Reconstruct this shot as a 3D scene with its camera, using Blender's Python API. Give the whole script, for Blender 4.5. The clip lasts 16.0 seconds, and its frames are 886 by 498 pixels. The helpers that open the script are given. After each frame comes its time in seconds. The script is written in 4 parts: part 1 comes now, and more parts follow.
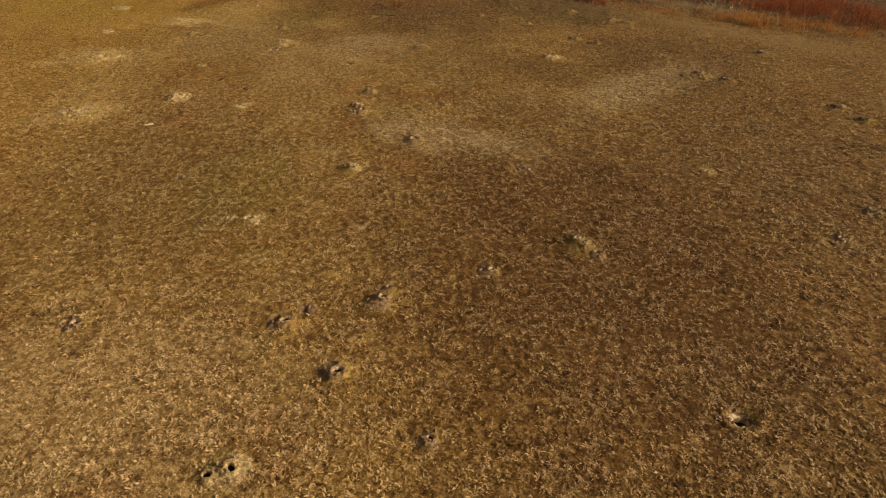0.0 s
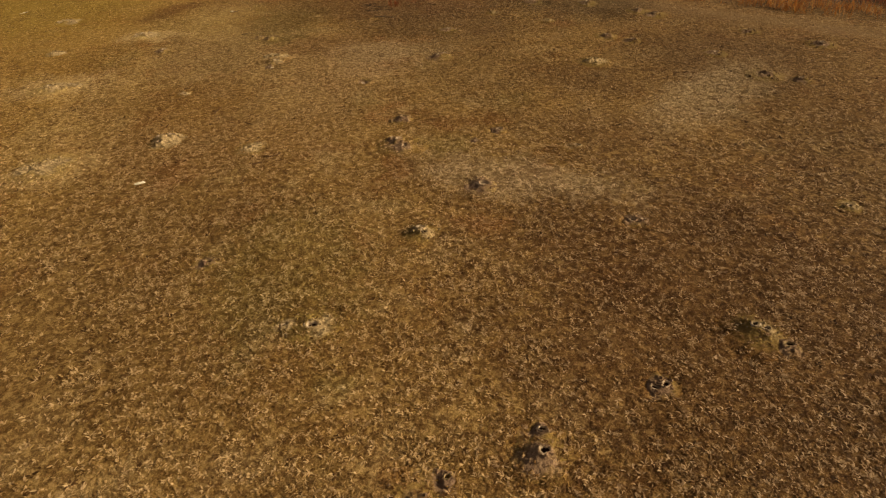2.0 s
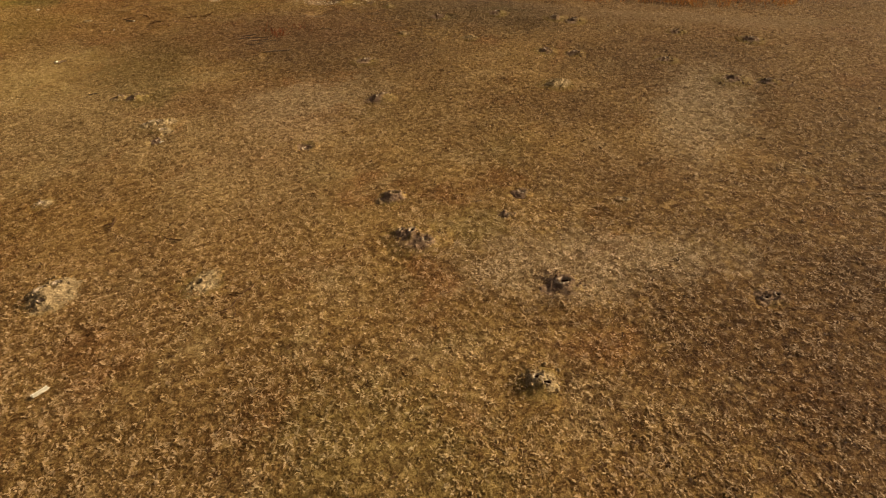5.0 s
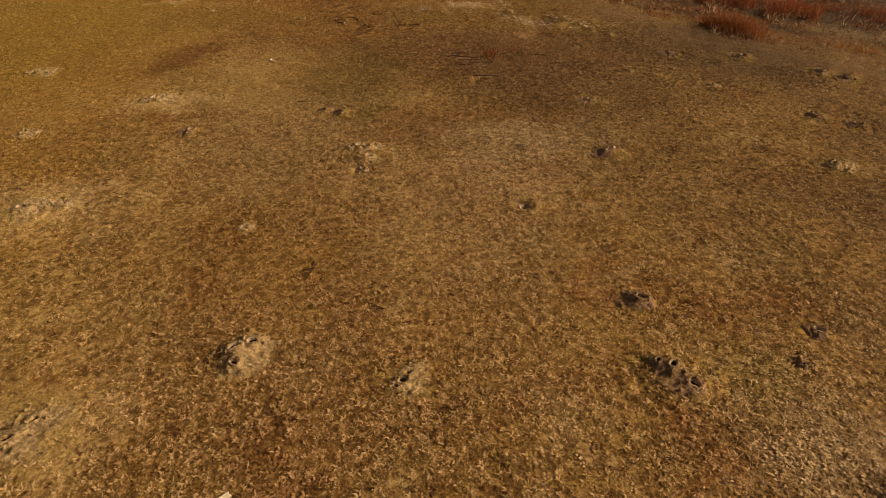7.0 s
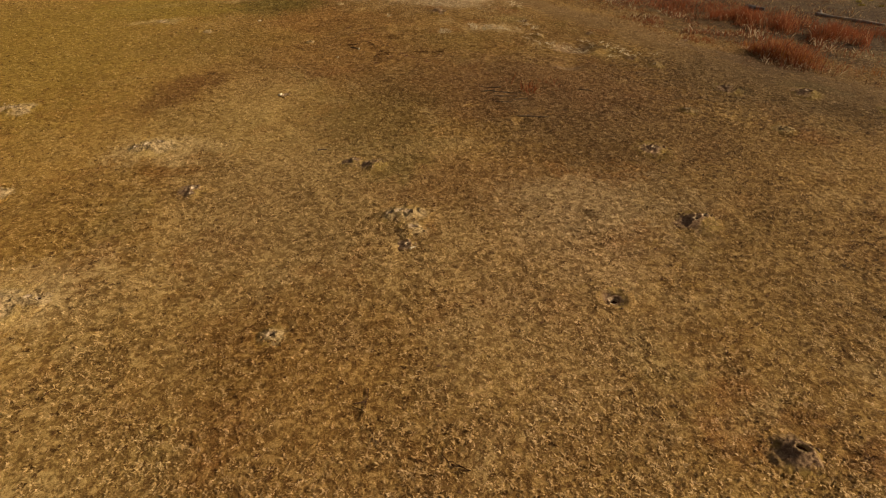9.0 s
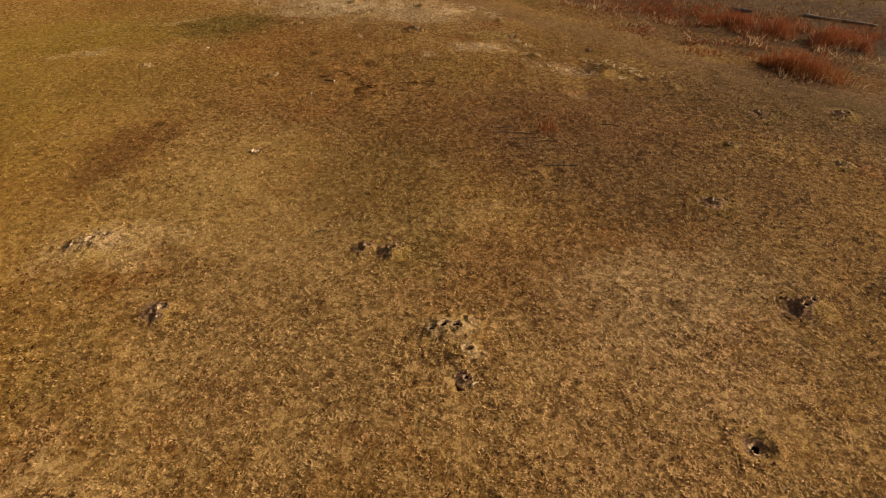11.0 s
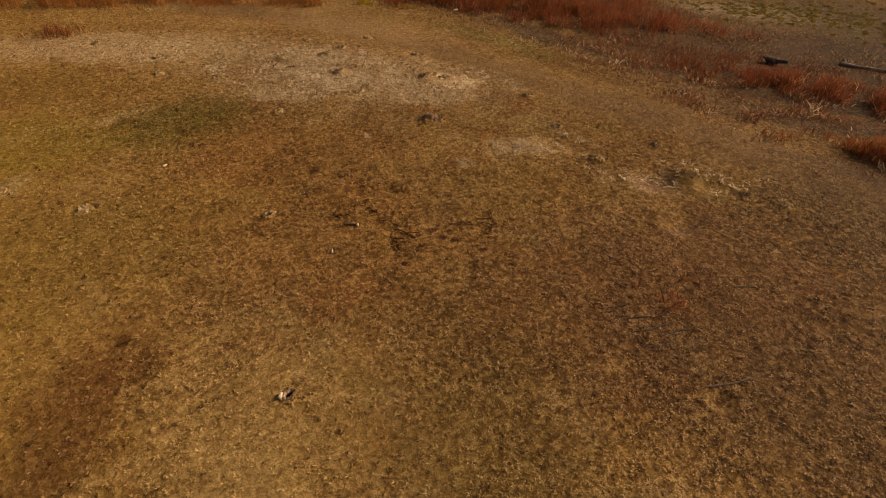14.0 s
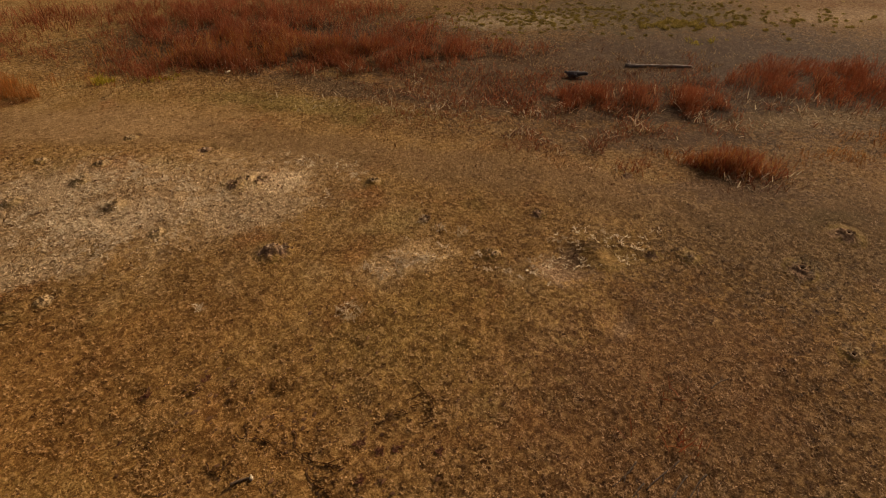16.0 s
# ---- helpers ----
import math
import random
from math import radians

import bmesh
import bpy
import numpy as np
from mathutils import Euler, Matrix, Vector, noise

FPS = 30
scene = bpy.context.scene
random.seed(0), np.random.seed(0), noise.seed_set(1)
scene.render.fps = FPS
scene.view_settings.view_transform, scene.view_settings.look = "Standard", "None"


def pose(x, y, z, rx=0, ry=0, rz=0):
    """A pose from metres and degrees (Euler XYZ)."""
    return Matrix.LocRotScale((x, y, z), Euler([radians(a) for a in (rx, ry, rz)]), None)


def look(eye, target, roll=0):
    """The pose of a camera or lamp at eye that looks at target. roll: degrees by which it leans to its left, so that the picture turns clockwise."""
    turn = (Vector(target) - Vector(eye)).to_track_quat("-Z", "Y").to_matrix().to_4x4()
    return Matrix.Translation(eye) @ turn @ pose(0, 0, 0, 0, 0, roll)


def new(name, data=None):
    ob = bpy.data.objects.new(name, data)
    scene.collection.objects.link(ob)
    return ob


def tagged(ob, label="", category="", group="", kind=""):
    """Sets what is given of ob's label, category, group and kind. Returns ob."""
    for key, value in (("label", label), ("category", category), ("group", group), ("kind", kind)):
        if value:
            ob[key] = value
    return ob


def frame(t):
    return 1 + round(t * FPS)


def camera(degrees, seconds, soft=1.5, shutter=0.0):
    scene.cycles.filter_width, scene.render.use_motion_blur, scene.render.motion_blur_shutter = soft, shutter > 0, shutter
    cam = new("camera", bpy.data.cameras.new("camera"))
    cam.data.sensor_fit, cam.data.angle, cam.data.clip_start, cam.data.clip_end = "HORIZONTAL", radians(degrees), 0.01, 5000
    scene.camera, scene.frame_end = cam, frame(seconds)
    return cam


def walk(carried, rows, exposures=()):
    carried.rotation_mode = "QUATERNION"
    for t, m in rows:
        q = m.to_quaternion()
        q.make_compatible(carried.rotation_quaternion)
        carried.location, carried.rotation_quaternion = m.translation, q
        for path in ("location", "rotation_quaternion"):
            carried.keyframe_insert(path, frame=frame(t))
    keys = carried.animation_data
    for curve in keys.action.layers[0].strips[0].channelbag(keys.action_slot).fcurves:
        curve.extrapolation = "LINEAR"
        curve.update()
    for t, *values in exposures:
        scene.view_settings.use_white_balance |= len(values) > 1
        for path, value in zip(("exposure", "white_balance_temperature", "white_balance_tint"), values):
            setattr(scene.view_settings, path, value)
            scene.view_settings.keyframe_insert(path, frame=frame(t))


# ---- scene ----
# Camera: seconds, x, y, z, heading, tilt, lean (metres, degrees).
PATH = [
    (0.0, -0.000, 0.000, 3.865, 0.00, -35.84, -0.38),
    (0.5, -0.431, 0.501, 3.844, -1.86, -35.64, -0.50),
    (1.0, -0.832, 1.031, 3.836, -3.13, -37.39, -0.65),
    (1.5, -1.193, 1.574, 3.823, -3.94, -37.49, -0.85),
    (2.0, -1.549, 2.127, 3.813, -4.77, -37.43, -1.78),
    (2.5, -1.875, 2.630, 3.779, -5.82, -37.35, -1.53),
    (3.0, -2.177, 3.123, 3.739, -6.52, -37.22, -1.31),
    (3.2, -2.292, 3.321, 3.745, -8.17, -37.30, -1.50),
    (3.7, -2.585, 3.812, 3.726, -12.22, -37.38, -1.44),
    (4.25, -2.890, 4.347, 3.718, -17.88, -37.62, -1.31),
    (4.8, -3.166, 4.881, 3.719, -22.82, -37.87, -1.20),
    (5.3, -3.384, 5.367, 3.728, -24.97, -37.97, -1.15),
    (5.5, -3.464, 5.562, 3.732, -24.57, -38.02, -1.41),
    (6.0, -3.652, 6.047, 3.726, -14.48, -37.63, -0.65),
    (6.5, -3.782, 6.512, 3.725, -7.95, -37.54, 0.09),
    (7.0, -3.934, 6.973, 3.709, -8.49, -37.42, 0.32),
    (7.5, -4.080, 7.427, 3.711, -4.84, -37.49, 0.52),
    (8.0, -4.222, 7.868, 3.708, -2.74, -37.28, 0.68),
    (8.5, -4.364, 8.302, 3.716, -3.00, -37.18, 0.91),
    (8.7, -4.448, 8.476, 3.721, -6.74, -37.10, 1.20),
    (9.2, -4.614, 8.924, 3.729, -11.13, -37.20, 1.25),
    (9.75, -4.797, 9.458, 3.737, -14.55, -37.44, 1.37),
    (10.3, -4.972, 10.046, 3.747, -16.54, -37.68, 1.50),
    (10.8, -5.114, 10.638, 3.759, -17.12, -37.78, 1.55),
    (11.0, -5.165, 10.876, 3.766, -17.01, -37.74, 1.29),
    (11.5, -5.297, 11.511, 3.781, -17.08, -37.66, 1.14),
    (12.0, -5.423, 12.183, 3.835, -17.47, -37.82, 1.34),
    (12.5, -5.520, 12.839, 3.941, -17.38, -37.66, 1.33),
    (13.0, -5.608, 13.515, 4.087, -18.06, -37.70, 1.48),
    (13.5, -5.681, 14.203, 4.290, -20.18, -38.00, 1.88),
    (14.0, -5.745, 14.930, 4.448, -25.19, -38.83, 2.27),
    (14.5, -5.744, 15.664, 4.568, -31.47, -39.47, 2.43),
    (15.0, -5.654, 16.374, 4.660, -38.07, -39.76, 2.10),
    (15.5, -5.469, 17.097, 4.765, -44.32, -38.98, 1.81),
    (16.0, -5.231, 17.818, 4.851, -50.98, -38.43, 1.57),
]


def carried_pose(x, y, z, yaw, pitch, roll):
    return pose(x, y, z, 0, 0, yaw) @ pose(0, 0, 0, 90 + pitch) @ pose(0, 0, 0, 0, 0, roll)


cam = camera(77.79, 16.0, soft=1.1)
walk(cam, [(r[0], carried_pose(*r[1:])) for r in PATH],
     exposures=[(0, 0.09, 7100, -4), (1, 0.06, 7150, -3), (1.5, -0.01, 7200, -1), (2.4, -0.04, 7500, 3), (3, -0.47, 7900, 12),
                (3.2, -0.5, 7900, 12), (5.3, 0.2, 6750, 0), (6, 0.21, 6850, 3), (6.5, 0.23, 7050, 3), (7, -0.17, 7900, 9), (7.5, -0.20, 7900, 9), (8, -0.20, 7800, 6), (8.5, 0.0, 7150, 0),
                (11, 0.02, 7500, 8), (12.5, -0.07, 7700, 10), (14.5, -0.27, 7700, 15), (16, -0.30, 7400, 14)])

# ---- world and sun ----
SUN_ELEVATION, SUN_AZIMUTH = 27.0, 96.0   # degrees; azimuth clockwise from +y
world = bpy.data.worlds.new("world")
scene.world = world
world.use_nodes = True
wn = world.node_tree
sky = wn.nodes.new("ShaderNodeTexSky")
sky.sky_type, sky.sun_disc = "NISHITA", False
sky.air_density, sky.dust_density, sky.ozone_density = 0.45, 8.0, 0.3   # hazy evening air
sky.sun_elevation, sky.sun_rotation = radians(SUN_ELEVATION), radians(SUN_AZIMUTH)
haze = wn.nodes.new("ShaderNodeHueSaturation")   # thin evening haze takes the blue out of the sky
haze.inputs["Saturation"].default_value = 0.2
wn.links.new(sky.outputs[0], haze.inputs["Color"])
warm = wn.nodes.new("ShaderNodeMix")
warm.data_type, warm.blend_type = "RGBA", "MULTIPLY"
warm.inputs[0].default_value, warm.inputs[7].default_value = 1.0, (1.0, 0.86, 0.80, 1)
wn.links.new(haze.outputs[0], warm.inputs[6])
wn.links.new(warm.outputs[2], wn.nodes["Background"].inputs[0])
wn.nodes["Background"].inputs[1].default_value = 0.075
sun = new("sun", bpy.data.lights.new("sun", "SUN"))
sun.data.energy, sun.data.angle, sun.data.color = 4.6, radians(0.6), (1.0, 0.77, 0.49)
sx, sy = math.sin(radians(SUN_AZIMUTH)), math.cos(radians(SUN_AZIMUTH))
sun.matrix_world = look((40 * sx, 40 * sy, 40 * math.tan(radians(SUN_ELEVATION))), (0, 0, 0))

# ---- small numeric helpers ----
rng = np.random.default_rng(11)


def value_noise(x, y, scale, seed):
    """Smooth noise of -1..1 with features of about scale metres."""
    u, v = np.asarray(x, float) / scale, np.asarray(y, float) / scale
    i, j = np.floor(u).astype(np.int64), np.floor(v).astype(np.int64)
    fu, fv = u - i, v - j
    fu, fv = fu * fu * (3 - 2 * fu), fv * fv * (3 - 2 * fv)

    def corner(a, b):
        h = (a * 374761393 + b * 668265263 + seed * 1274126177) & 0xFFFFFFFF
        h = ((h ^ (h >> 13)) * 1103515245) & 0xFFFFFFFF
        return ((h ^ (h >> 16)) & 0xFFFF) / 32767.5 - 1

    top = corner(i, j) * (1 - fu) + corner(i + 1, j) * fu
    low = corner(i, j + 1) * (1 - fu) + corner(i + 1, j + 1) * fu
    return top * (1 - fv) + low * fv


def smooth(edge0, edge1, x):
    s = np.clip((x - edge0) / (edge1 - edge0), 0, 1)
    return s * s * (3 - 2 * s)


def blob(x, y, cx, cy, rx, ry, turn=0.0, ragged=0.3):
    """1 inside an uneven ellipse, fading to 0 outside it."""
    c, s = math.cos(radians(turn)), math.sin(radians(turn))
    dx, dy = x - cx, y - cy
    d = np.hypot((dx * c + dy * s) / rx, (-dx * s + dy * c) / ry)
    return 1 - smooth(0.6, 1.25, d + ragged * value_noise(x, y, 0.5 * min(rx, ry) + 0.15, 5))


def polyline_distance(x, y, pts):
    best = np.full(np.shape(x), 1e9)
    for (ax, ay), (bx, by) in zip(pts, pts[1:]):
        t = np.clip(((x - ax) * (bx - ax) + (y - ay) * (by - ay)) / ((bx - ax) ** 2 + (by - ay) ** 2), 0, 1)
        best = np.minimum(best, np.hypot(x - ax - t * (bx - ax), y - ay - t * (by - ay)))
    return best


TRAIL = [(-7.04, 33.88), (-3.13, 31.07), (-0.55, 27.31), (0.97, 23.97), (2.06, 21.47), (2.89, 19.61), (3.90, 18.00), (5.61, 16.41), (9.38, 14.01)]
# trodden-in hollows: x, y, radius, depth
DIPS = [(0.31, 20.11, 0.50, 0.095), (0.91, 19.72, 0.28, 0.06), (-0.16, 19.08, 0.34, 0.05), (-1.84, 16.72, 0.17, 0.050), (2.51, 2.89, 0.14, 0.05), (-2.10, 12.50, 0.16, 0.05)]


def lie(x, y):
    """The broad lie of the land: a low rise round the pale flat, a bank down to the damp ground, a slight fall to the west."""
    rise = 1 - smooth(0.7, 1.5, np.hypot((x + 0.3) / 3.6, (y - 23.5) / 6.0))
    return 0.10 * rise - 0.19 * smooth(-0.8, 2.2, 0.78 * (x - 2.2) + 0.62 * (y - 21.6)) - 0.05 * smooth(3.5, 6.5, -x)


def land(x, y):
    """Height of the ground: gentle swells, small hummocks, a low bank down to the reeds."""
    z = 0.035 * value_noise(x, y, 4.3, 1) + 0.014 * value_noise(x, y, 0.9, 2) + (0.006 + 0.006 * smooth(10.0, 15.0, y)) * value_noise(x, y, 0.27, 3)
    z = z + blob(x, y, -3.2, 21.0, 2.6, 1.9, -25, 0.3) * (0.020 * value_noise(x, y, 0.24, 6) - 0.018 * smooth(0.45, 0.85, value_noise(x, y, 0.20, 7)))
    z = z + blob(x, y, 1.9, 19.6, 1.6, 1.0, -40, 0.3) * (0.015 * value_noise(x, y, 0.24, 8) - 0.014 * smooth(0.45, 0.85, value_noise(x, y, 0.18, 9)))
    for hx, hy, hr, depth in DIPS:
        d = np.hypot(x - hx, (y - hy) * 1.15) / hr
        z = z - depth * np.clip(1 - d * d, 0, 1) ** 1.5 + 0.25 * depth * np.exp(-((d - 1.15) / 0.3) ** 2)
    near = np.hypot(x - 0.0, y - 17) < 60
    return lie(x, y) + np.where(near, z, 0)


# ---- materials ----
def material(name):
    m = bpy.data.materials.new(name)
    m.use_nodes = True
    return m, m.node_tree, m.node_tree.nodes["Principled BSDF"]


def node(nt, kind, **values):
    n = nt.nodes.new(kind)
    for key, value in values.items():
        n.inputs[key.replace("_", " ")].default_value = value
    return n


def noise_fac(nt, coord, scale, detail=3.0, rough=0.55, distort=0.0):
    n = node(nt, "ShaderNodeTexNoise", Scale=scale, Detail=detail, Roughness=rough, Distortion=distort)
    nt.links.new(coord, n.inputs["Vector"])
    return n.outputs["Fac"]


def ranged(nt, fac, lo, hi, a=0.0, b=1.0):
    n = nt.nodes.new("ShaderNodeMapRange")
    n.interpolation_type = "SMOOTHSTEP"
    for key, value in (("From Min", lo), ("From Max", hi), ("To Min", a), ("To Max", b)):
        n.inputs[key].default_value = value
    nt.links.new(fac, n.inputs["Value"])
    return n.outputs["Result"]


def mixed(nt, fac, a, b, mode="MIX"):
    n = nt.nodes.new("ShaderNodeMix")
    n.data_type, n.blend_type = "RGBA", mode
    for socket, value in ((n.inputs[0], fac), (n.inputs[6], a), (n.inputs[7], b)):
        if isinstance(value, (int, float)):
            socket.default_value = value
        elif isinstance(value, tuple):
            socket.default_value = (*value, 1)
        else:
            nt.links.new(value, socket)
    return n.outputs[2]


def math_node(nt, op, a, b=0.0, c=0.0):
    n = nt.nodes.new("ShaderNodeMath")
    n.operation = op
    for socket, value in ((n.inputs[0], a), (n.inputs[1], b), (n.inputs[2], c)):
        if isinstance(value, (int, float)):
            socket.default_value = value
        else:
            nt.links.new(value, socket)
    return n.outputs[0]


def translucent(m, nt, bsdf, colour, amount):
    """Thin dry leaves let some light through."""
    t = nt.nodes.new("ShaderNodeBsdfTranslucent")
    nt.links.new(colour, t.inputs["Color"])
    mx = nt.nodes.new("ShaderNodeMixShader")
    mx.inputs[0].default_value = amount
    nt.links.new(bsdf.outputs[0], mx.inputs[1])
    nt.links.new(t.outputs[0], mx.inputs[2])
    nt.links.new(mx.outputs[0], nt.nodes["Material Output"].inputs["Surface"])


def bumped(nt, bsdf, height, strength=0.5, distance=0.02):
    b = node(nt, "ShaderNodeBump", Strength=strength, Distance=distance)
    nt.links.new(height, b.inputs["Height"])
    nt.links.new(b.outputs[0], bsdf.inputs["Normal"])


# Soil and turf differ from place to place, some with shade or glow painted in: centre, radii, turn, colour, amount.
PATCHES = [
    ((1.70, 5.30), (2.7, 3.5), 12, (0.124, 0.064, 0.025), 0.84),
    ((-4.72, 6.63), (1.6, 2.4), 0, (0.205, 0.125, 0.045), 0.60),
    ((0.10, 13.60), (1.4, 2.6), 0, (0.180, 0.112, 0.046), 0.60),
    ((-2.80, 13.20), (1.5, 2.2), 0, (0.350, 0.240, 0.118), 0.55),
    ((-4.61, 10.20), (1.9, 1.2), 0, (0.270, 0.160, 0.064), 0.50),
    ((-5.21, 14.96), (1.9, 1.9), 0, (0.360, 0.255, 0.122), 0.60),
    ((-6.42, 17.29), (1.4, 1.0), 0, (0.330, 0.235, 0.092), 0.50),
    ((5.20, 12.60), (2.0, 1.8), 0, (0.115, 0.066, 0.030), 0.65),
    ((0.10, 8.55), (1.6, 0.55), -27, (0.370, 0.275, 0.165), 0.60),
    ((4.00, 11.00), (2.0, 0.75), 38, (0.320, 0.240, 0.145), 0.60),
    ((4.70, 7.20), (1.7, 2.2), 0, (0.130, 0.076, 0.034), 0.50),
    ((-2.90, 7.00), (0.9, 1.2), 0, (0.190, 0.145, 0.045), 0.45),
    ((2.00, 12.00), (1.2, 0.9), -20, (0.125, 0.070, 0.028), 0.60),
    ((-1.90, 13.90), (1.0, 1.1), 0, (0.340, 0.230, 0.130), 0.50),
    ((-3.20, 3.00), (2.0, 1.3), 0, (0.350, 0.240, 0.125), 0.60),
    ((-6.76, 9.89), (0.8, 0.5), 20, (0.420, 0.305, 0.160), 0.65),
    ((-8.06, 13.29), (1.2, 0.7), 10, (0.430, 0.310, 0.160), 0.70),
    ((-7.23, 16.69), (0.8, 0.5), 0, (0.450, 0.330, 0.170), 0.75),
    ((-6.85, 11.69), (1.0, 2.2), 0, (0.360, 0.250, 0.105), 0.50),
    ((-5.42, 12.07), (1.2, 0.9), 5, (0.235, 0.130, 0.040), 0.55),
    ((-6.11, 18.59), (0.8, 1.5), -10, (0.350, 0.240, 0.098), 0.60),
    ((-7.53, 18.99), (1.20, 0.52), 58, (0.140, 0.066, 0.022), 0.75),
    # the golden glow again, painted on the far western turf
    ((-11.57, 21.58), (3.2, 4.6), 10, (0.260, 0.178, 0.034), 0.60),
    ((-6.00, 22.17), (1.2, 1.2), 0, (0.285, 0.172, 0.048), 0.50),
    ((-8.94, 24.87), (1.9, 1.2), -10, (0.235, 0.166, 0.030), 0.70),
    ((-8.23, 27.30), (1.7, 0.9), -15, (0.205, 0.120, 0.030), 0.70),
    ((-6.20, 24.95), (1.20, 1.10), 0, (0.135, 0.104, 0.020), 0.80),
    ((-7.22, 25.53), (0.55, 0.20), 20, (0.400, 0.300, 0.150), 0.60),
    ((-8.93, 23.52), (0.75, 0.22), 10, (0.400, 0.300, 0.150), 0.60),
    ((-8.84, 25.18), (1.6, 0.22), 14, (0.330, 0.240, 0.095), 0.32),
    ((-4.90, 23.21), (1.6, 1.1), -25, (0.265, 0.138, 0.042), 0.70),
    ((-3.44, 22.17), (1.5, 0.7), -25, (0.270, 0.162, 0.056), 0.60),
    ((-4.60, 20.79), (1.5, 1.2), -20, (0.280, 0.158, 0.050), 0.70),
    ((-2.94, 26.04), (3.1, 1.5), -38, (0.400, 0.300, 0.188), 0.65),
    ((-3.14, 25.65), (0.9, 0.5), -42, (0.480, 0.390, 0.270), 0.65),
    ((-4.40, 25.46), (0.7, 0.32), -40, (0.460, 0.365, 0.240), 0.60),
    ((-3.52, 27.30), (1.0, 0.5), -40, (0.440, 0.350, 0.235), 0.60),
    ((-1.77, 24.45), (0.9, 0.5), -40, (0.440, 0.350, 0.235), 0.60),
    ((-0.93, 24.86), (0.55, 0.38), -40, (0.620, 0.510, 0.350), 0.75),
    ((-7.20, 29.30), (3.2, 1.0), -18, (0.460, 0.350, 0.215), 0.65),
    ((-1.51, 29.27), (2.6, 0.9), -48, (0.340, 0.225, 0.112), 0.60),
    ((-1.01, 21.84), (0.60, 0.34), -20, (0.560, 0.430, 0.260), 0.60),
    ((-0.80, 18.05), (2.4, 1.7), -15, (0.132, 0.070, 0.034), 0.82),
    ((0.27, 20.08), (0.44, 0.38), 0, (0.215, 0.150, 0.105), 0.70),
    ((-0.16, 19.07), (0.30, 0.22), 0, (0.190, 0.135, 0.092), 0.60),
    ((-0.23, 16.15), (2.4, 1.3), -15, (0.130, 0.077, 0.034), 0.68),
    ((-4.00, 17.50), (0.9, 1.7), -12, (0.165, 0.115, 0.038), 0.60),
    ((-2.90, 15.00), (1.0, 0.8), 0, (0.205, 0.112, 0.042), 0.65),
    ((-3.95, 15.51), (0.45, 0.35), 0, (0.165, 0.122, 0.036), 0.55),
    ((-1.50, 14.30), (1.3, 0.7), -8, (0.350, 0.262, 0.155), 0.45),
    # shade beside two mounds, painted as dark green turf
    ((4.10, 17.50), (0.6, 0.25), -40, (0.090, 0.072, 0.024), 0.70),
    ((2.45, 17.65), (0.45, 0.25), -40, (0.100, 0.078, 0.028), 0.60),
    ((1.60, 9.80), (1.0, 1.1), 0, (0.150, 0.085, 0.035), 0.55),
    ((3.18, 17.78), (2.6, 1.6), -40, (0.092, 0.058, 0.029), 0.70),
    ((-7.62, 21.68), (1.6, 1.3), 0, (0.215, 0.140, 0.036), 0.55),
    ((-2.00, 20.80), (1.3, 0.8), -20, (0.215, 0.145, 0.042), 0.50),
    ((-3.23, 19.30), (3.0, 1.5), -20, (0.215, 0.118, 0.046), 0.35),
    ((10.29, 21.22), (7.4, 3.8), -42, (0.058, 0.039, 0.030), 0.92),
    # shade west of the reed clumps, painted into the ground colour (two patches)
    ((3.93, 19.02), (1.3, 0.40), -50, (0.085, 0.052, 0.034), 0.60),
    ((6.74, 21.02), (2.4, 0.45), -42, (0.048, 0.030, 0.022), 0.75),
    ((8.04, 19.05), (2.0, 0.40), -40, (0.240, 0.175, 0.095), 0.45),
    # dark ground between and under the reeds, with their shade painted in
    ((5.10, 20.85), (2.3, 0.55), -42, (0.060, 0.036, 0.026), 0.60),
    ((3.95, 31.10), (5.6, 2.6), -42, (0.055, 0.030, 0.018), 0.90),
    ((2.76, 27.25), (2.5, 0.6), -68, (0.085, 0.058, 0.040), 0.70),
    ((6.03, 24.68), (3.6, 2.3), -52, (0.090, 0.056, 0.034), 0.85),
    ((1.42, 27.18), (2.2, 0.5), -60, (0.200, 0.158, 0.048), 0.65),
    ((13.30, 25.28), (4.8, 2.2), -42, (0.090, 0.070, 0.038), 0.80),
    ((9.97, 27.57), (2.2, 0.9), -42, (0.360, 0.300, 0.205), 0.50),
    ((18.09, 19.94), (2.8, 0.9), -38, (0.330, 0.245, 0.155), 0.40),
]


SMOOTH_PLACES = [
    ((-1.50, 29.50), (3.2, 1.1), -48, 0.45),
    ((1.03, 24.63), (2.8, 0.9), -58, 0.4),
    ((-9.85, 21.08), (3.2, 7.0), 0, 0.4),
    ((-5.61, 17.47), (1.3, 1.8), 20, 0.4),
    ((9.59, 23.78), (5.0, 2.4), -45, 0.25),
]


def ellipse(nt, place, centre, radii, turn):
    """Distance from the centre of an ellipse, in its radii (up to 2.2)."""
    g = nt.nodes.new("ShaderNodeTexGradient")
    g.gradient_type = "SPHERICAL"
    g.texture_mapping.vector_type = "TEXTURE"
    g.texture_mapping.translation = (*centre, 0)
    g.texture_mapping.rotation = (0, 0, turn)
    g.texture_mapping.scale = (2.2 * radii[0], 2.2 * radii[1], 100)
    nt.links.new(place, g.inputs["Vector"])
    return math_node(nt, "MULTIPLY_ADD", g.outputs["Fac"], -2.2, 2.2)


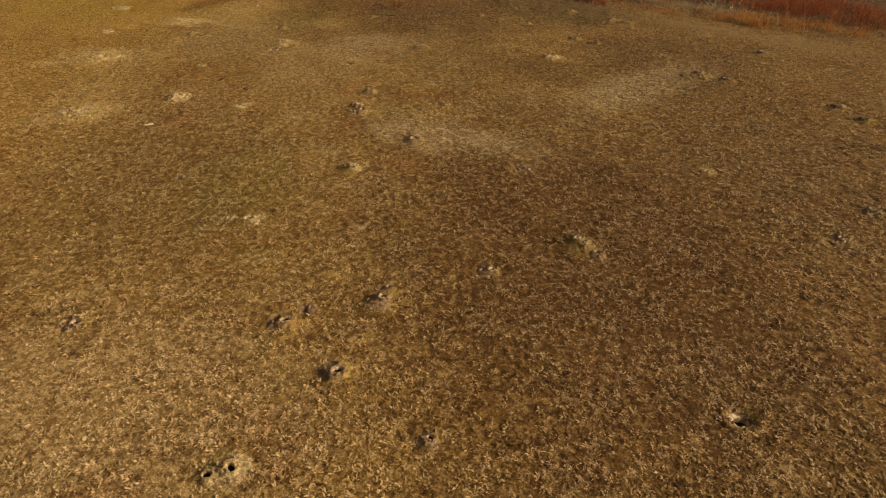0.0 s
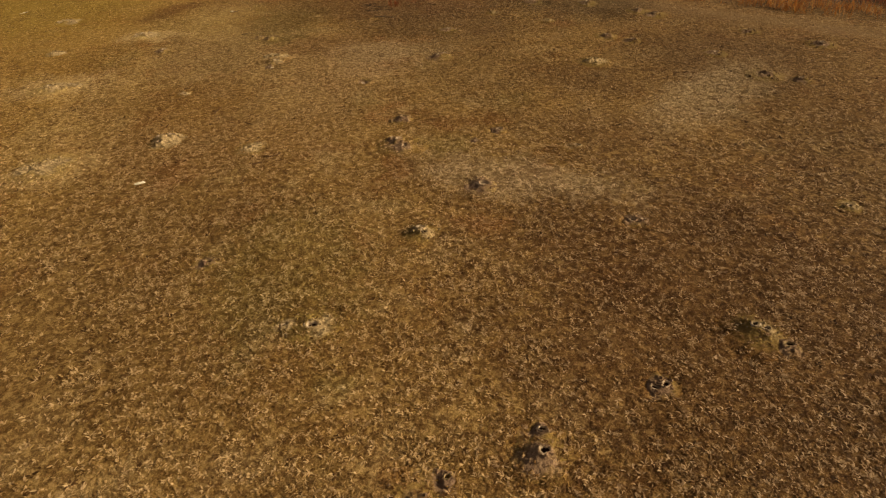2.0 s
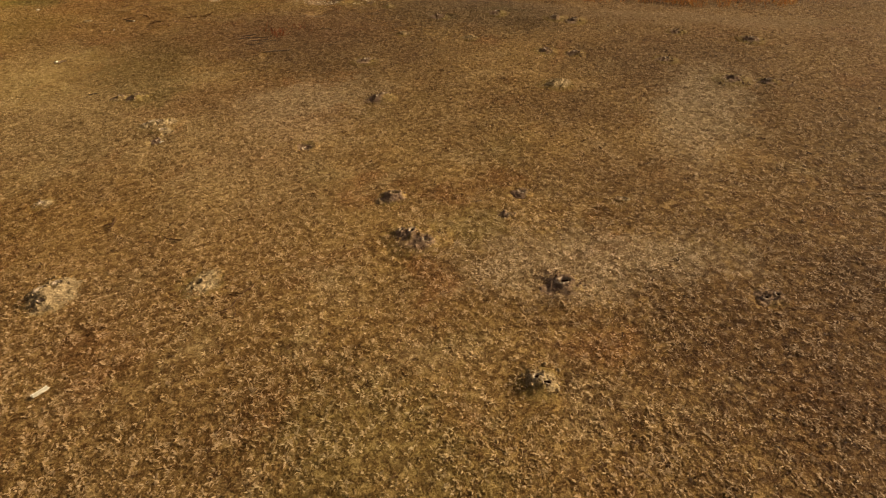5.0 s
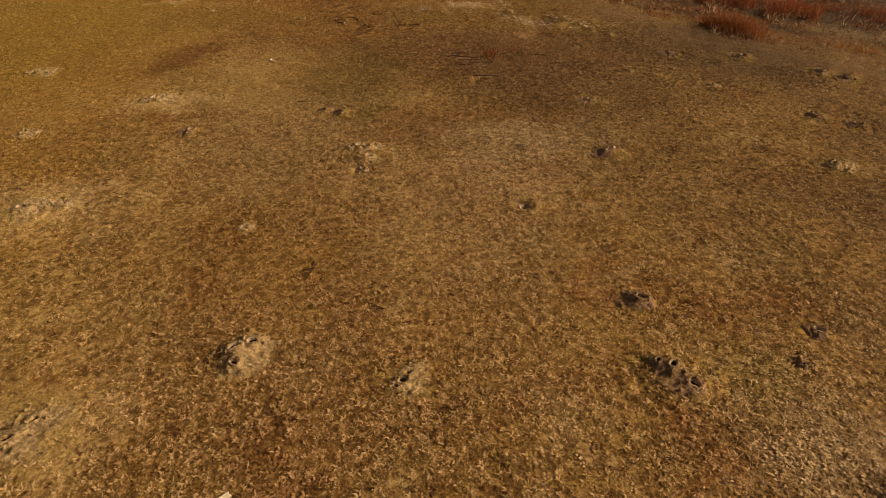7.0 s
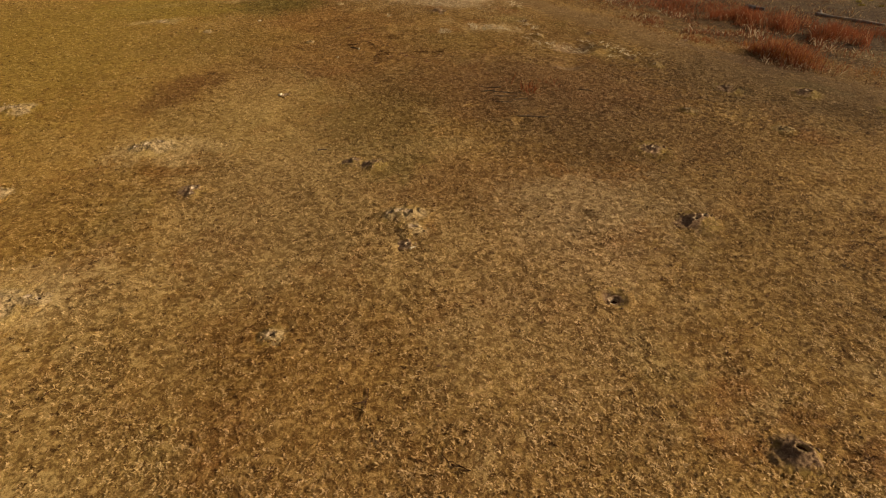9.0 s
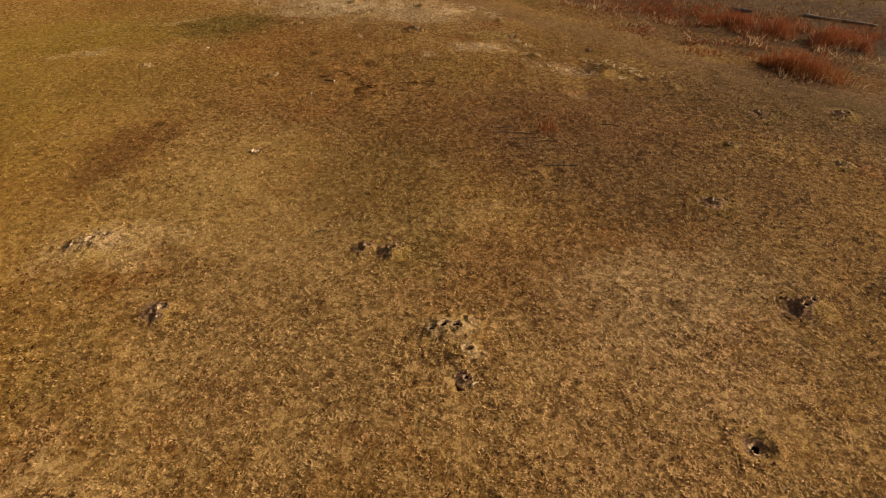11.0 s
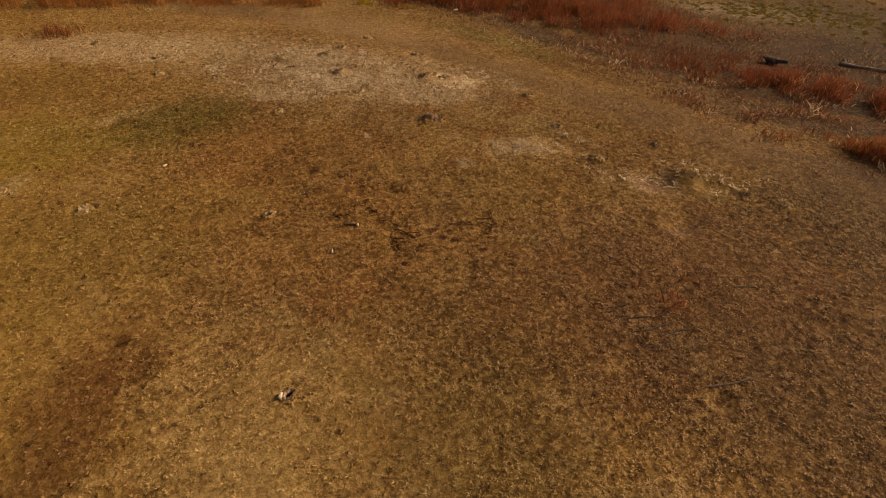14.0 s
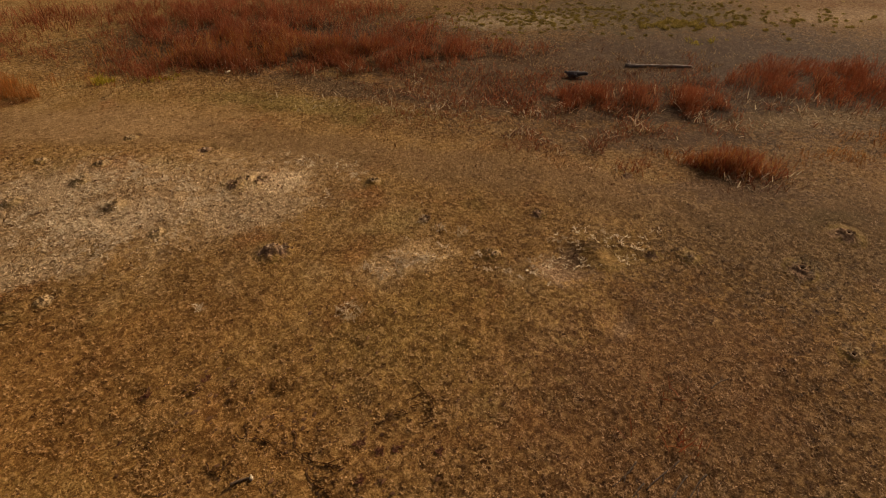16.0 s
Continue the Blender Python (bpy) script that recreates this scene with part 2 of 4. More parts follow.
def turf_group():
    """Colour of the turf at a place of the meadow, shared by soil and grass."""
    nt = bpy.data.node_groups.new("turf_colour", "ShaderNodeTree")
    nt.interface.new_socket("Color", in_out="OUTPUT", socket_type="NodeSocketColor")
    nt.interface.new_socket("Mottle", in_out="OUTPUT", socket_type="NodeSocketFloat")
    out = nt.nodes.new("NodeGroupOutput")
    geo = nt.nodes.new("ShaderNodeNewGeometry")
    place = geo.outputs["Position"]
    warp = nt.nodes.new("ShaderNodeTexNoise")
    warp.inputs["Scale"].default_value, warp.inputs["Detail"].default_value = 1.3, 4.0
    nt.links.new(place, warp.inputs["Vector"])
    off = nt.nodes.new("ShaderNodeVectorMath")
    off.operation = "MULTIPLY_ADD"
    off.inputs[1].default_value, off.inputs[2].default_value = (1.1, 1.1, 0), (-0.55, -0.55, 0)
    nt.links.new(warp.outputs["Color"], off.inputs[0])
    add = nt.nodes.new("ShaderNodeVectorMath")
    nt.links.new(place, add.inputs[0])
    nt.links.new(off.outputs[0], add.inputs[1])
    bent = add.outputs[0]
    col = mixed(nt, ranged(nt, noise_fac(nt, place, 0.45, 4), 0.35, 0.68), (0.285, 0.180, 0.066), (0.215, 0.126, 0.043))
    col = mixed(nt, ranged(nt, noise_fac(nt, place, 1.4, 4), 0.5, 0.72, 0, 0.7), col, (0.350, 0.245, 0.120))
    col = mixed(nt, ranged(nt, noise_fac(nt, bent, 0.7, 3), 0.56, 0.72, 0, 0.45), col, (0.200, 0.155, 0.045))
    col = mixed(nt, ranged(nt, noise_fac(nt, bent, 0.9, 3), 0.54, 0.70, 0, 0.5), col, (0.250, 0.110, 0.038))
    ragged = math_node(nt, "MULTIPLY", math_node(nt, "SUBTRACT", noise_fac(nt, place, 3.6, 5, 0.7), 0.5), 1.5)
    ragged = math_node(nt, "ADD", ragged, math_node(nt, "MULTIPLY", math_node(nt, "SUBTRACT", noise_fac(nt, place, 13.0, 3, 0.6), 0.5), 1.3))
    # the western side is more golden: a lens glow put into the turf colour
    sep = nt.nodes.new("ShaderNodeSeparateXYZ")
    nt.links.new(bent, sep.inputs[0])
    col = mixed(nt, ranged(nt, sep.outputs["X"], -4.5, -9.5, 0, 0.5), col, (0.310, 0.188, 0.044))
    # the eastern side, towards the reeds, is darker
    col = mixed(nt, ranged(nt, sep.outputs["X"], -0.5, 6.5, 0, 0.65), col, (0.118, 0.063, 0.026))
    # the trodden trail along the reeds: smooth tan silt
    trail = None
    for (ax, ay), (bx, by) in zip(TRAIL, TRAIL[1:]):
        ln = ellipse(nt, bent, ((ax + bx) / 2, (ay + by) / 2), (0.62 * math.hypot(bx - ax, by - ay) + 0.3, 0.75), math.atan2(by - ay, bx - ax))
        f = ranged(nt, ln, 1.5, 0.5, 0, 0.8)
        trail = f if trail is None else math_node(nt, "MAXIMUM", trail, f)
    col = mixed(nt, trail, col, (0.166, 0.104, 0.050))
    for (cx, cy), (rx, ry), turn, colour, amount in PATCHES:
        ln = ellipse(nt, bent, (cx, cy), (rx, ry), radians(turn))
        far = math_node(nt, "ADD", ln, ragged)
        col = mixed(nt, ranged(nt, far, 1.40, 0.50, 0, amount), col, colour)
    nt.links.new(col, out.inputs[0])
    # trodden or silted places are smoother than the tufted turf
    calm = math_node(nt, "MULTIPLY", trail, 0.55)
    for (cx, cy), (rx, ry), turn, amount in SMOOTH_PLACES:
        ln = ellipse(nt, bent, (cx, cy), (rx, ry), radians(turn))
        calm = math_node(nt, "MAXIMUM", calm, ranged(nt, ln, 1.4, 0.6, 0, amount))
    keep = math_node(nt, "SUBTRACT", 1.0, calm)
    tufted = math_node(nt, "ADD", math_node(nt, "MULTIPLY", noise_fac(nt, place, 26, 3, 0.62, 1.2), 1.0),
                       math_node(nt, "MULTIPLY", noise_fac(nt, place, 14.0, 2, 0.5, 0.7), 1.0))
    tufted = math_node(nt, "SUBTRACT", tufted, 0.50)
    nt.links.new(math_node(nt, "ADD", 0.52, math_node(nt, "MULTIPLY", keep, math_node(nt, "SUBTRACT", tufted, 0.52))), out.inputs[1])
    return nt


TURF = turf_group()


def turf(nt):
    g = nt.nodes.new("ShaderNodeGroup")
    g.node_tree = TURF
    return g.outputs[0], g.outputs[1]


def littered(nt, place):
    """Dead blades matted over the soil: dark gaps, brown felt and pale straw. Returns colour and height."""
    col, mottle = turf(nt)
    strand = noise_fac(nt, place, 62, 3, 0.6, 2.2)
    fine = noise_fac(nt, place, 150, 2, 0.6)
    dark = mixed(nt, 1.0, col, (0.46, 0.37, 0.30), "MULTIPLY")
    pale = mixed(nt, 0.18, mixed(nt, 1.0, col, (1.95, 2.0, 2.1), "MULTIPLY"), (0.54, 0.43, 0.27))
    out = mixed(nt, ranged(nt, mottle, 0.52, 0.38, 0, 0.75), col, dark)
    out = mixed(nt, ranged(nt, mottle, 0.55, 0.62, 0, 0.45), out, pale)
    out = mixed(nt, ranged(nt, strand, 0.56, 0.66, 0, 0.45), out, pale)
    out = mixed(nt, ranged(nt, fine, 0.52, 0.34, 0, 0.5), out, dark)
    high = math_node(nt, "ADD", mottle, math_node(nt, "ADD", math_node(nt, "MULTIPLY", strand, 0.6), math_node(nt, "MULTIPLY", fine, 0.25)))
    return out, high


def make_ground_material():
    m, nt, b = material("meadow_soil")
    place = nt.nodes.new("ShaderNodeNewGeometry").outputs["Position"]
    col, high = littered(nt, place)
    nt.links.new(col, b.inputs["Base Color"])
    b.inputs["Roughness"].default_value = 0.95
    b.inputs["Specular IOR Level"].default_value = 0.1
    bumped(nt, b, high, 0.7, 0.030)
    return m


def make_grass_material(name, dull, bright, tan, amount):
    """Dry leaves: each tuft has its own shade between dull and bright, times the colour of the turf round it."""
    m, nt, b = material(name)
    rnd = nt.nodes.new("ShaderNodeNewGeometry").outputs["Random Per Island"]
    base, mottle = turf(nt)
    shade = math_node(nt, "SUBTRACT", math_node(nt, "ADD", math_node(nt, "MULTIPLY", rnd, 0.45), math_node(nt, "MULTIPLY", mottle, 1.2)), 0.19)
    col = mixed(nt, ranged(nt, shade, 0.33, 0.94), mixed(nt, 1.0, base, dull, "MULTIPLY"), mixed(nt, 1.0, base, bright, "MULTIPLY"))
    col = mixed(nt, math_node(nt, "MULTIPLY", ranged(nt, shade, 0.45, 0.95), amount), col, tan)
    nt.links.new(col, b.inputs["Base Color"])
    b.inputs["Roughness"].default_value = 0.75
    b.inputs["Specular IOR Level"].default_value = 0.2
    translucent(m, nt, b, col, 0.32)
    return m


def make_mound_material(name, dark, light):
    """Crumbly dug-out earth: pale dry crust with darker damp crumbs, thinning out into the turf at its foot."""
    m, nt, b = material(name)
    place = nt.nodes.new("ShaderNodeNewGeometry").outputs["Position"]
    rnd = nt.nodes.new("ShaderNodeObjectInfo").outputs["Random"]
    crumbs = noise_fac(nt, place, 38, 5, 0.7)
    lumps = noise_fac(nt, place, 9, 4, 0.6)
    col = mixed(nt, ranged(nt, crumbs, 0.38, 0.62), dark, light)
    col = mixed(nt, ranged(nt, lumps, 0.45, 0.7, 0, 0.5), col, dark)
    col = mixed(nt, ranged(nt, rnd, 0.4, 1.0, 0, 0.4), col, dark)
    at = nt.nodes.new("ShaderNodeAttribute")
    at.attribute_name = "foot"
    rim = nt.nodes.new("ShaderNodeAttribute")
    rim.attribute_name = "rim"
    sward = turf(nt)[0]
    edge = math_node(nt, "ADD", at.outputs["Fac"], math_node(nt, "ADD", math_node(nt, "MULTIPLY", math_node(nt, "SUBTRACT", lumps, 0.5), 1.2), math_node(nt, "MULTIPLY", math_node(nt, "SUBTRACT", noise_fac(nt, place, 3.4, 2), 0.5), 2.0)))
    col = mixed(nt, ranged(nt, edge, 0.35, 1.05), col, mixed(nt, math_node(nt, "MULTIPLY", ranged(nt, edge, 2.6, 1.0, 0, 0.45), ranged(nt, rim.outputs["Fac"], 0.95, 0.45)), mixed(nt, ranged(nt, crumbs, 0.40, 0.60), mixed(nt, 1.0, sward, (0.60, 0.50, 0.42), "MULTIPLY"), mixed(nt, 1.0, sward, (1.3, 1.3, 1.3), "MULTIPLY")), (0.240, 0.180, 0.060)))
    nt.links.new(col, b.inputs["Base Color"])
    b.inputs["Roughness"].default_value = 0.95
    b.inputs["Specular IOR Level"].default_value = 0.1
    bumped(nt, b, math_node(nt, "ADD", crumbs, math_node(nt, "MULTIPLY", lumps, 0.8)), 0.8, 0.02)
    return m


def make_stem_material(name, dark, mid, light, rough=0.7):
    m, nt, b = material(name)
    geo = nt.nodes.new("ShaderNodeNewGeometry")
    rnd = geo.outputs["Random Per Island"]
    big = noise_fac(nt, geo.outputs["Position"], 1.1, 3)
    col = mixed(nt, ranged(nt, rnd, 0.0, 0.6), dark, mid)
    col = mixed(nt, ranged(nt, rnd, 0.72, 1.0), col, light)
    col = mixed(nt, ranged(nt, big, 0.42, 0.65, 0, 0.5), col, mid)
    nt.links.new(col, b.inputs["Base Color"])
    b.inputs["Roughness"].default_value = rough
    b.inputs["Specular IOR Level"].default_value = 0.2
    if rough < 0.9:
        translucent(m, nt, b, col, 0.4)
    return m


def make_wood_material(name, dark, light):
    m, nt, b = material(name)
    tc = nt.nodes.new("ShaderNodeTexCoord").outputs["Object"]
    st = nt.nodes.new("ShaderNodeMapping")
    st.inputs["Scale"].default_value = (2.5, 26, 26)
    nt.links.new(tc, st.inputs["Vector"])
    grain = noise_fac(nt, st.outputs[0], 3.0, 5, 0.65, 0.4)
    blot = noise_fac(nt, tc, 5.0, 3)
    col = mixed(nt, ranged(nt, grain, 0.36, 0.66), dark, light)
    col = mixed(nt, ranged(nt, blot, 0.5, 0.75, 0, 0.5), col, dark)
    nt.links.new(col, b.inputs["Base Color"])
    b.inputs["Roughness"].default_value = 0.85
    bumped(nt, b, grain, 0.7, 0.01)
    return m


M_GROUND = make_ground_material()
M_GRASS = make_grass_material("brown_dead_grass", (0.42, 0.33, 0.27), (1.05, 0.98, 0.92), (0.30, 0.20, 0.10), 0.1)
# dark leaf colour that paints the shade in gaps between the tufts
M_GAP_SHADE = make_grass_material("gap_shade_leaf", (0.22, 0.17, 0.14), (0.50, 0.40, 0.34), (0.10, 0.05, 0.025), 0.5)
M_FINE_GRASS = make_grass_material("fine_tan_turf", (0.66, 0.62, 0.59), (2.20, 2.22, 2.30), (0.56, 0.45, 0.32), 0.30)
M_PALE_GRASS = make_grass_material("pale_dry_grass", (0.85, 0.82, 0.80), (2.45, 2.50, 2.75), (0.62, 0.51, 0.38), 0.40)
M_EARTH = make_mound_material("dug_earth", (0.150, 0.092, 0.062), (0.305, 0.202, 0.130))
# pale lip earth, with sunlight on the rim put into its colour
M_LIP = make_mound_material("lip_earth", (0.290, 0.210, 0.150), (0.600, 0.480, 0.355))
# the black shade deep in the holes, painted as dark earth
M_SHAFT = make_mound_material("shaded_shaft_earth", (0.040, 0.018, 0.011), (0.095, 0.046, 0.027))
M_PALE_EARTH = make_mound_material("pale_dug_earth", (0.190, 0.130, 0.070), (0.450, 0.335, 0.190))
M_REED = make_stem_material("red_reed", (0.095, 0.026, 0.014), (0.285, 0.075, 0.029), (0.510, 0.275, 0.140))
M_ORANGE = make_stem_material("orange_reed", (0.230, 0.075, 0.020), (0.400, 0.160, 0.038), (0.520, 0.340, 0.130))
M_LITTER = make_stem_material("reed_litter", (0.060, 0.026, 0.016), (0.140, 0.052, 0.028), (0.300, 0.170, 0.085))
M_STRAW = make_stem_material("straw", (0.260, 0.165, 0.085), (0.420, 0.300, 0.160), (0.600, 0.470, 0.280))
M_BLEACHED = make_stem_material("bleached_straw", (0.540, 0.430, 0.290), (0.700, 0.590, 0.430), (0.850, 0.770, 0.610))
M_GREEN = make_stem_material("yellow_green_leaf", (0.240, 0.195, 0.026), (0.410, 0.340, 0.042), (0.560, 0.470, 0.110))
M_TUSSOCK = make_stem_material("olive_yellow_tussock", (0.130, 0.100, 0.024), (0.300, 0.230, 0.060), (0.460, 0.370, 0.130))
M_LOG = make_wood_material("grey_driftwood", (0.140, 0.115, 0.110), (0.380, 0.330, 0.310))
M_DARKWOOD = make_wood_material("dark_wet_wood", (0.040, 0.038, 0.048), (0.110, 0.104, 0.125))
M_TWIG = make_wood_material("brown_twig", (0.060, 0.038, 0.024), (0.150, 0.100, 0.065))
# dark wood for the cast shadow streaks of the red plants
M_SHADOW_STREAK = make_wood_material("dark_shadow_streak", (0.034, 0.021, 0.014), (0.090, 0.058, 0.038))
M_PALE = make_wood_material("bleached_wood", (0.480, 0.420, 0.320), (0.720, 0.660, 0.540))


# ---- mesh helpers ----
def mesh_from(name, verts, faces, mat, smooth_shade=True):
    me = bpy.data.meshes.new(name)
    me.from_pydata([tuple(v) for v in verts], [], [tuple(f) for f in faces])
    me.materials.append(mat)
    if smooth_shade:
        me.polygons.foreach_set("use_smooth", [True] * len(me.polygons))
    me.update()
    return me


def triangles_mesh(name, verts, tris, mat):
    """A mesh from arrays of vertices (n, 3) and triangles (m, 3)."""
    me = bpy.data.meshes.new(name)
    me.vertices.add(len(verts))
    me.vertices.foreach_set("co", np.ascontiguousarray(verts, np.float32).ravel())
    me.loops.add(tris.size)
    me.loops.foreach_set("vertex_index", np.ascontiguousarray(tris, np.int32).ravel())
    me.polygons.add(len(tris))
    me.polygons.foreach_set("loop_start", np.arange(0, tris.size, 3, dtype=np.int32))
    me.materials.append(mat)
    me.update(calc_edges=True)
    return me


def part(name, me, parent, label=""):
    ob = new(name, me)
    ob.parent = parent
    return tagged(ob, label)


# ---- burrow mounds: where they lie (built further down, after the ground) ----
MOUNDS = []


def burrow(x, y, radius, height, *holes, bare=3.6):
    """A place for a mound; holes: offsets and radius in metres; bare: how far the bare earth reaches, in hole radii."""
    MOUNDS.append((x, y, 0.88 * radius, (0.68 if y < 24 else 0.60) * height, tuple((hx, hy, 1.15 * hr) for hx, hy, hr in holes), bare))


def shade_shift(bare):
    """Shifts the thrown-out earth to paint flank light: dark on the shaded west, wide pale aprons sunward."""
    return 0.3 * bare if bare > 4.0 else -0.55 * bare


def reach(bare):
    """How far the bare earth reaches, in hole radii; wider for dark heaps, to paint their shaded flank."""
    return bare if bare > 4.0 else 1.55 * bare


def swell(dx, dy, radius, height, k, holes):
    """Height of a mound over the turf round it."""
    wob = 1 + 0.20 * value_noise(dx + 7 * k, dy, radius * 0.8, 20) + 0.10 * value_noise(dx + 7 * k, dy, radius * 0.3, 21)
    d = np.hypot(dx, dy) / radius * wob
    h = 0.68 * height * np.clip(1 - d / 0.78, 0, 1) ** 1.1
    spout = 0 * h
    for hx, hy, hr in holes:   # earth heaped up round each hole
        e = np.hypot(dx - hx, dy - hy) / max(3.6 * hr, 0.09) * wob
        spout = np.maximum(spout, 0.46 * height * np.clip(1 - e, 0, 1) ** 0.9)
    return h + spout


burrow(-0.65, 4.42, 0.38, 0.15, (0.02, 0, 0.030), (0.06, 0.22, 0.022), bare=3.6)
burrow(-1.62, 4.09, 0.46, 0.13, (0.02, 0, 0.030), (0.24, 0.24, 0.020))
burrow(-0.97, 3.41, 0.30, 0.12, (0.0, 0, 0.035))
burrow(-3.74, 4.11, 0.26, 0.06, (0.0, 0, 0.030))
burrow(1.63, 5.43, 0.44, 0.17, (0.0, 0.02, 0.030), (0.07, -0.03, 0.028), bare=4.5)
burrow(1.83, 5.22, 0.20, 0.08, (0.0, 0.0, 0.030))
burrow(-2.52, 6.03, 0.45, 0.06, (0.0, 0, 0.034), (-0.28, 0.04, 0.018), bare=5)
burrow(-1.38, 7.41, 0.36, 0.16, (0.02, 0.02, 0.030), (0.06, -0.05, 0.025), bare=4.2)
burrow(-1.53, 9.72, 0.58, 0.16, (0.0, 0.05, 0.030), (0.09, -0.16, 0.034), (-0.10, 0.12, 0.02))
burrow(-1.46, 10.61, 0.32, 0.125, (0.05, 0.03, 0.038))
burrow(-0.47, 8.36, 0.36, 0.12, (0.02, 0.0, 0.048))
burrow(2.51, 2.89, 0.24, 0.015, (0.0, 0.0, 0.048), bare=1.4)
burrow(0.53, 4.95, 0.22, 0.05, (0.03, 0.0, 0.026), (-0.07, -0.02, 0.022))
burrow(-1.69, 2.44, 0.36, 0.11, (0.05, 0.0, 0.030), (-0.12, -0.05, 0.026), bare=5)
burrow(-0.11, 2.72, 0.16, 0.06, (0.0, 0.0, 0.020))
burrow(1.25, 7.34, 0.26, 0.05, (-0.06, 0.0, 0.024), (0.08, -0.02, 0.022))
burrow(-5.23, 10.49, 0.44, 0.17, (-0.04, 0.05, 0.034), (0.11, 0.12, 0.030), (-0.02, -0.12, 0.026), bare=7.5)
burrow(-3.80, 9.98, 0.42, 0.05, (-0.02, 0.0, 0.026), (0.04, 0.08, 0.020), (-0.08, -0.05, 0.016), bare=7)
burrow(0.06, 10.02, 0.18, 0.05, (0.0, 0.0, 0.030))
burrow(-0.36, 9.67, 0.14, 0.03, (0.0, 0.0, 0.018))
burrow(0.82, 9.29, 0.32, 0.05, (0.30, 0.06, 0.026), bare=6)
burrow(-3.79, 7.19, 0.22, 0.04, (0.02, 0.0, 0.026))
burrow(-4.02, 14.31, 0.48, 0.12, (-0.05, 0.06, 0.034), (0.06, 0.02, 0.030), (-0.18, 0.04, 0.022), bare=6)
burrow(-3.96, 14.03, 0.30, 0.07, (0.02, 0.0, 0.034), bare=4.5)
burrow(-4.05, 13.75, 0.14, 0.04, (0.0, 0.0, 0.022))
burrow(-4.30, 15.62, 0.32, 0.13, (0.0, 0.0, 0.027), (0.09, 0.07, 0.022))
burrow(-4.58, 15.73, 0.30, 0.12, (0.03, 0.02, 0.026))
burrow(-2.09, 12.50, 0.26, 0.025, (0.0, 0.0, 0.040), bare=1.5)
burrow(-0.50, 13.65, 0.46, 0.14, (-0.05, 0.0, 0.032), (0.08, 0.04, 0.026))
burrow(2.50, 12.88, 0.55, 0.13, (-0.08, 0.0, 0.030), (0.1, 0.06, 0.026), bare=7)
burrow(3.36, 14.50, 0.48, 0.12, (0.0, 0.0, 0.030))
burrow(3.82, 14.13, 0.40, 0.09, (0.0, 0.0, 0.028))
burrow(5.15, 13.00, 0.42, 0.08, (0.0, 0.0, 0.030))
burrow(5.42, 11.65, 0.58, 0.15, (0.05, 0.0, 0.034))
burrow(5.90, 11.30, 0.32, 0.11, (0.0, 0.0, 0.030))
burrow(7.48, 13.05, 0.52, 0.12, (0.0, 0.0, 0.032))
burrow(5.08, 15.92, 0.48, 0.10, (0.0, 0.0, 0.032))
burrow(6.58, 14.24, 0.40, 0.08, (0.0, 0.0, 0.030))
burrow(3.80, 17.32, 0.46, 0.11, (0.0, 0.0, 0.034))
burrow(4.77, 16.28, 0.52, 0.13, (0.0, 0.0, 0.032))
burrow(7.32, 9.75, 0.36, 0.10, (0.0, 0.0, 0.032))
burrow(7.41, 9.09, 0.34, 0.10, (0.0, 0.0, 0.030))
burrow(5.66, 6.13, 0.28, 0.09, (0.0, 0.0, 0.030))
burrow(3.93, 7.29, 0.26, 0.04, (0.0, 0.0, 0.024), bare=5)
burrow(4.87, 5.48, 0.24, 0.06, (0.0, 0.0, 0.026))
burrow(-6.82, 9.91, 0.80, 0.10, (-0.05, -0.04, 0.034), (0.08, 0.12, 0.026), (-0.30, -0.05, 0.026), bare=8)
burrow(-8.20, 13.29, 0.70, 0.11, (0.0, 0.0, 0.036), (0.34, 0.12, 0.024), (0.45, 0.08, 0.020), bare=8)
burrow(-7.43, 16.71, 0.58, 0.11, (-0.10, 0.0, 0.034), (0.06, 0.08, 0.030), (-0.26, -0.03, 0.024), bare=7)
burrow(-6.66, 15.34, 0.30, 0.09, (0.02, 0.0, 0.030), (0.0, -0.1, 0.018))
burrow(-9.16, 15.59, 0.34, 0.07, (0.0, 0.0, 0.032), (0.12, 0.05, 0.024), bare=6)
burrow(-10.03, 18.44, 0.56, 0.09, (0.0, 0.0, 0.032), (-0.25, 0.0, 0.024), bare=7)
burrow(-5.46, 12.53, 0.24, 0.05, (0.0, 0.0, 0.026), bare=4.5)
burrow(-0.13, 15.53, 0.52, 0.10, (0.0, 0.0, 0.034))
burrow(2.34, 15.94, 0.36, 0.07, (0.0, 0.0, 0.028), bare=6)
burrow(-5.67, 18.45, 0.14, 0.012, (0.0, 0.0, 0.034), bare=1.5)
burrow(-0.23, 20.96, 0.36, 0.09, (0.0, 0.0, 0.024), (0.0, 0.10, 0.016), bare=4.5)
burrow(-2.18, 23.30, 0.46, 0.17, (0.02, 0.02, 0.032), (0.14, -0.10, 0.026))
burrow(-1.38, 25.15, 0.66, 0.16, (-0.05, 0.05, 0.036), (0.10, 0.02, 0.030), (-0.16, -0.02, 0.028), (0.30, -0.16, 0.034), bare=3.2)
burrow(0.04, 23.62, 0.34, 0.09, (0.0, 0.0, 0.025), bare=4.5)
burrow(1.06, 21.05, 0.26, 0.05, (0.0, 0.0, 0.020))
burrow(1.56, 18.91, 0.32, 0.08, (0.0, 0.0, 0.024), bare=4.5)
burrow(1.27, 19.33, 0.28, 0.05, (0.0, 0.0, 0.020))
burrow(2.41, 17.65, 0.44, 0.09, (0.0, 0.0, 0.036))
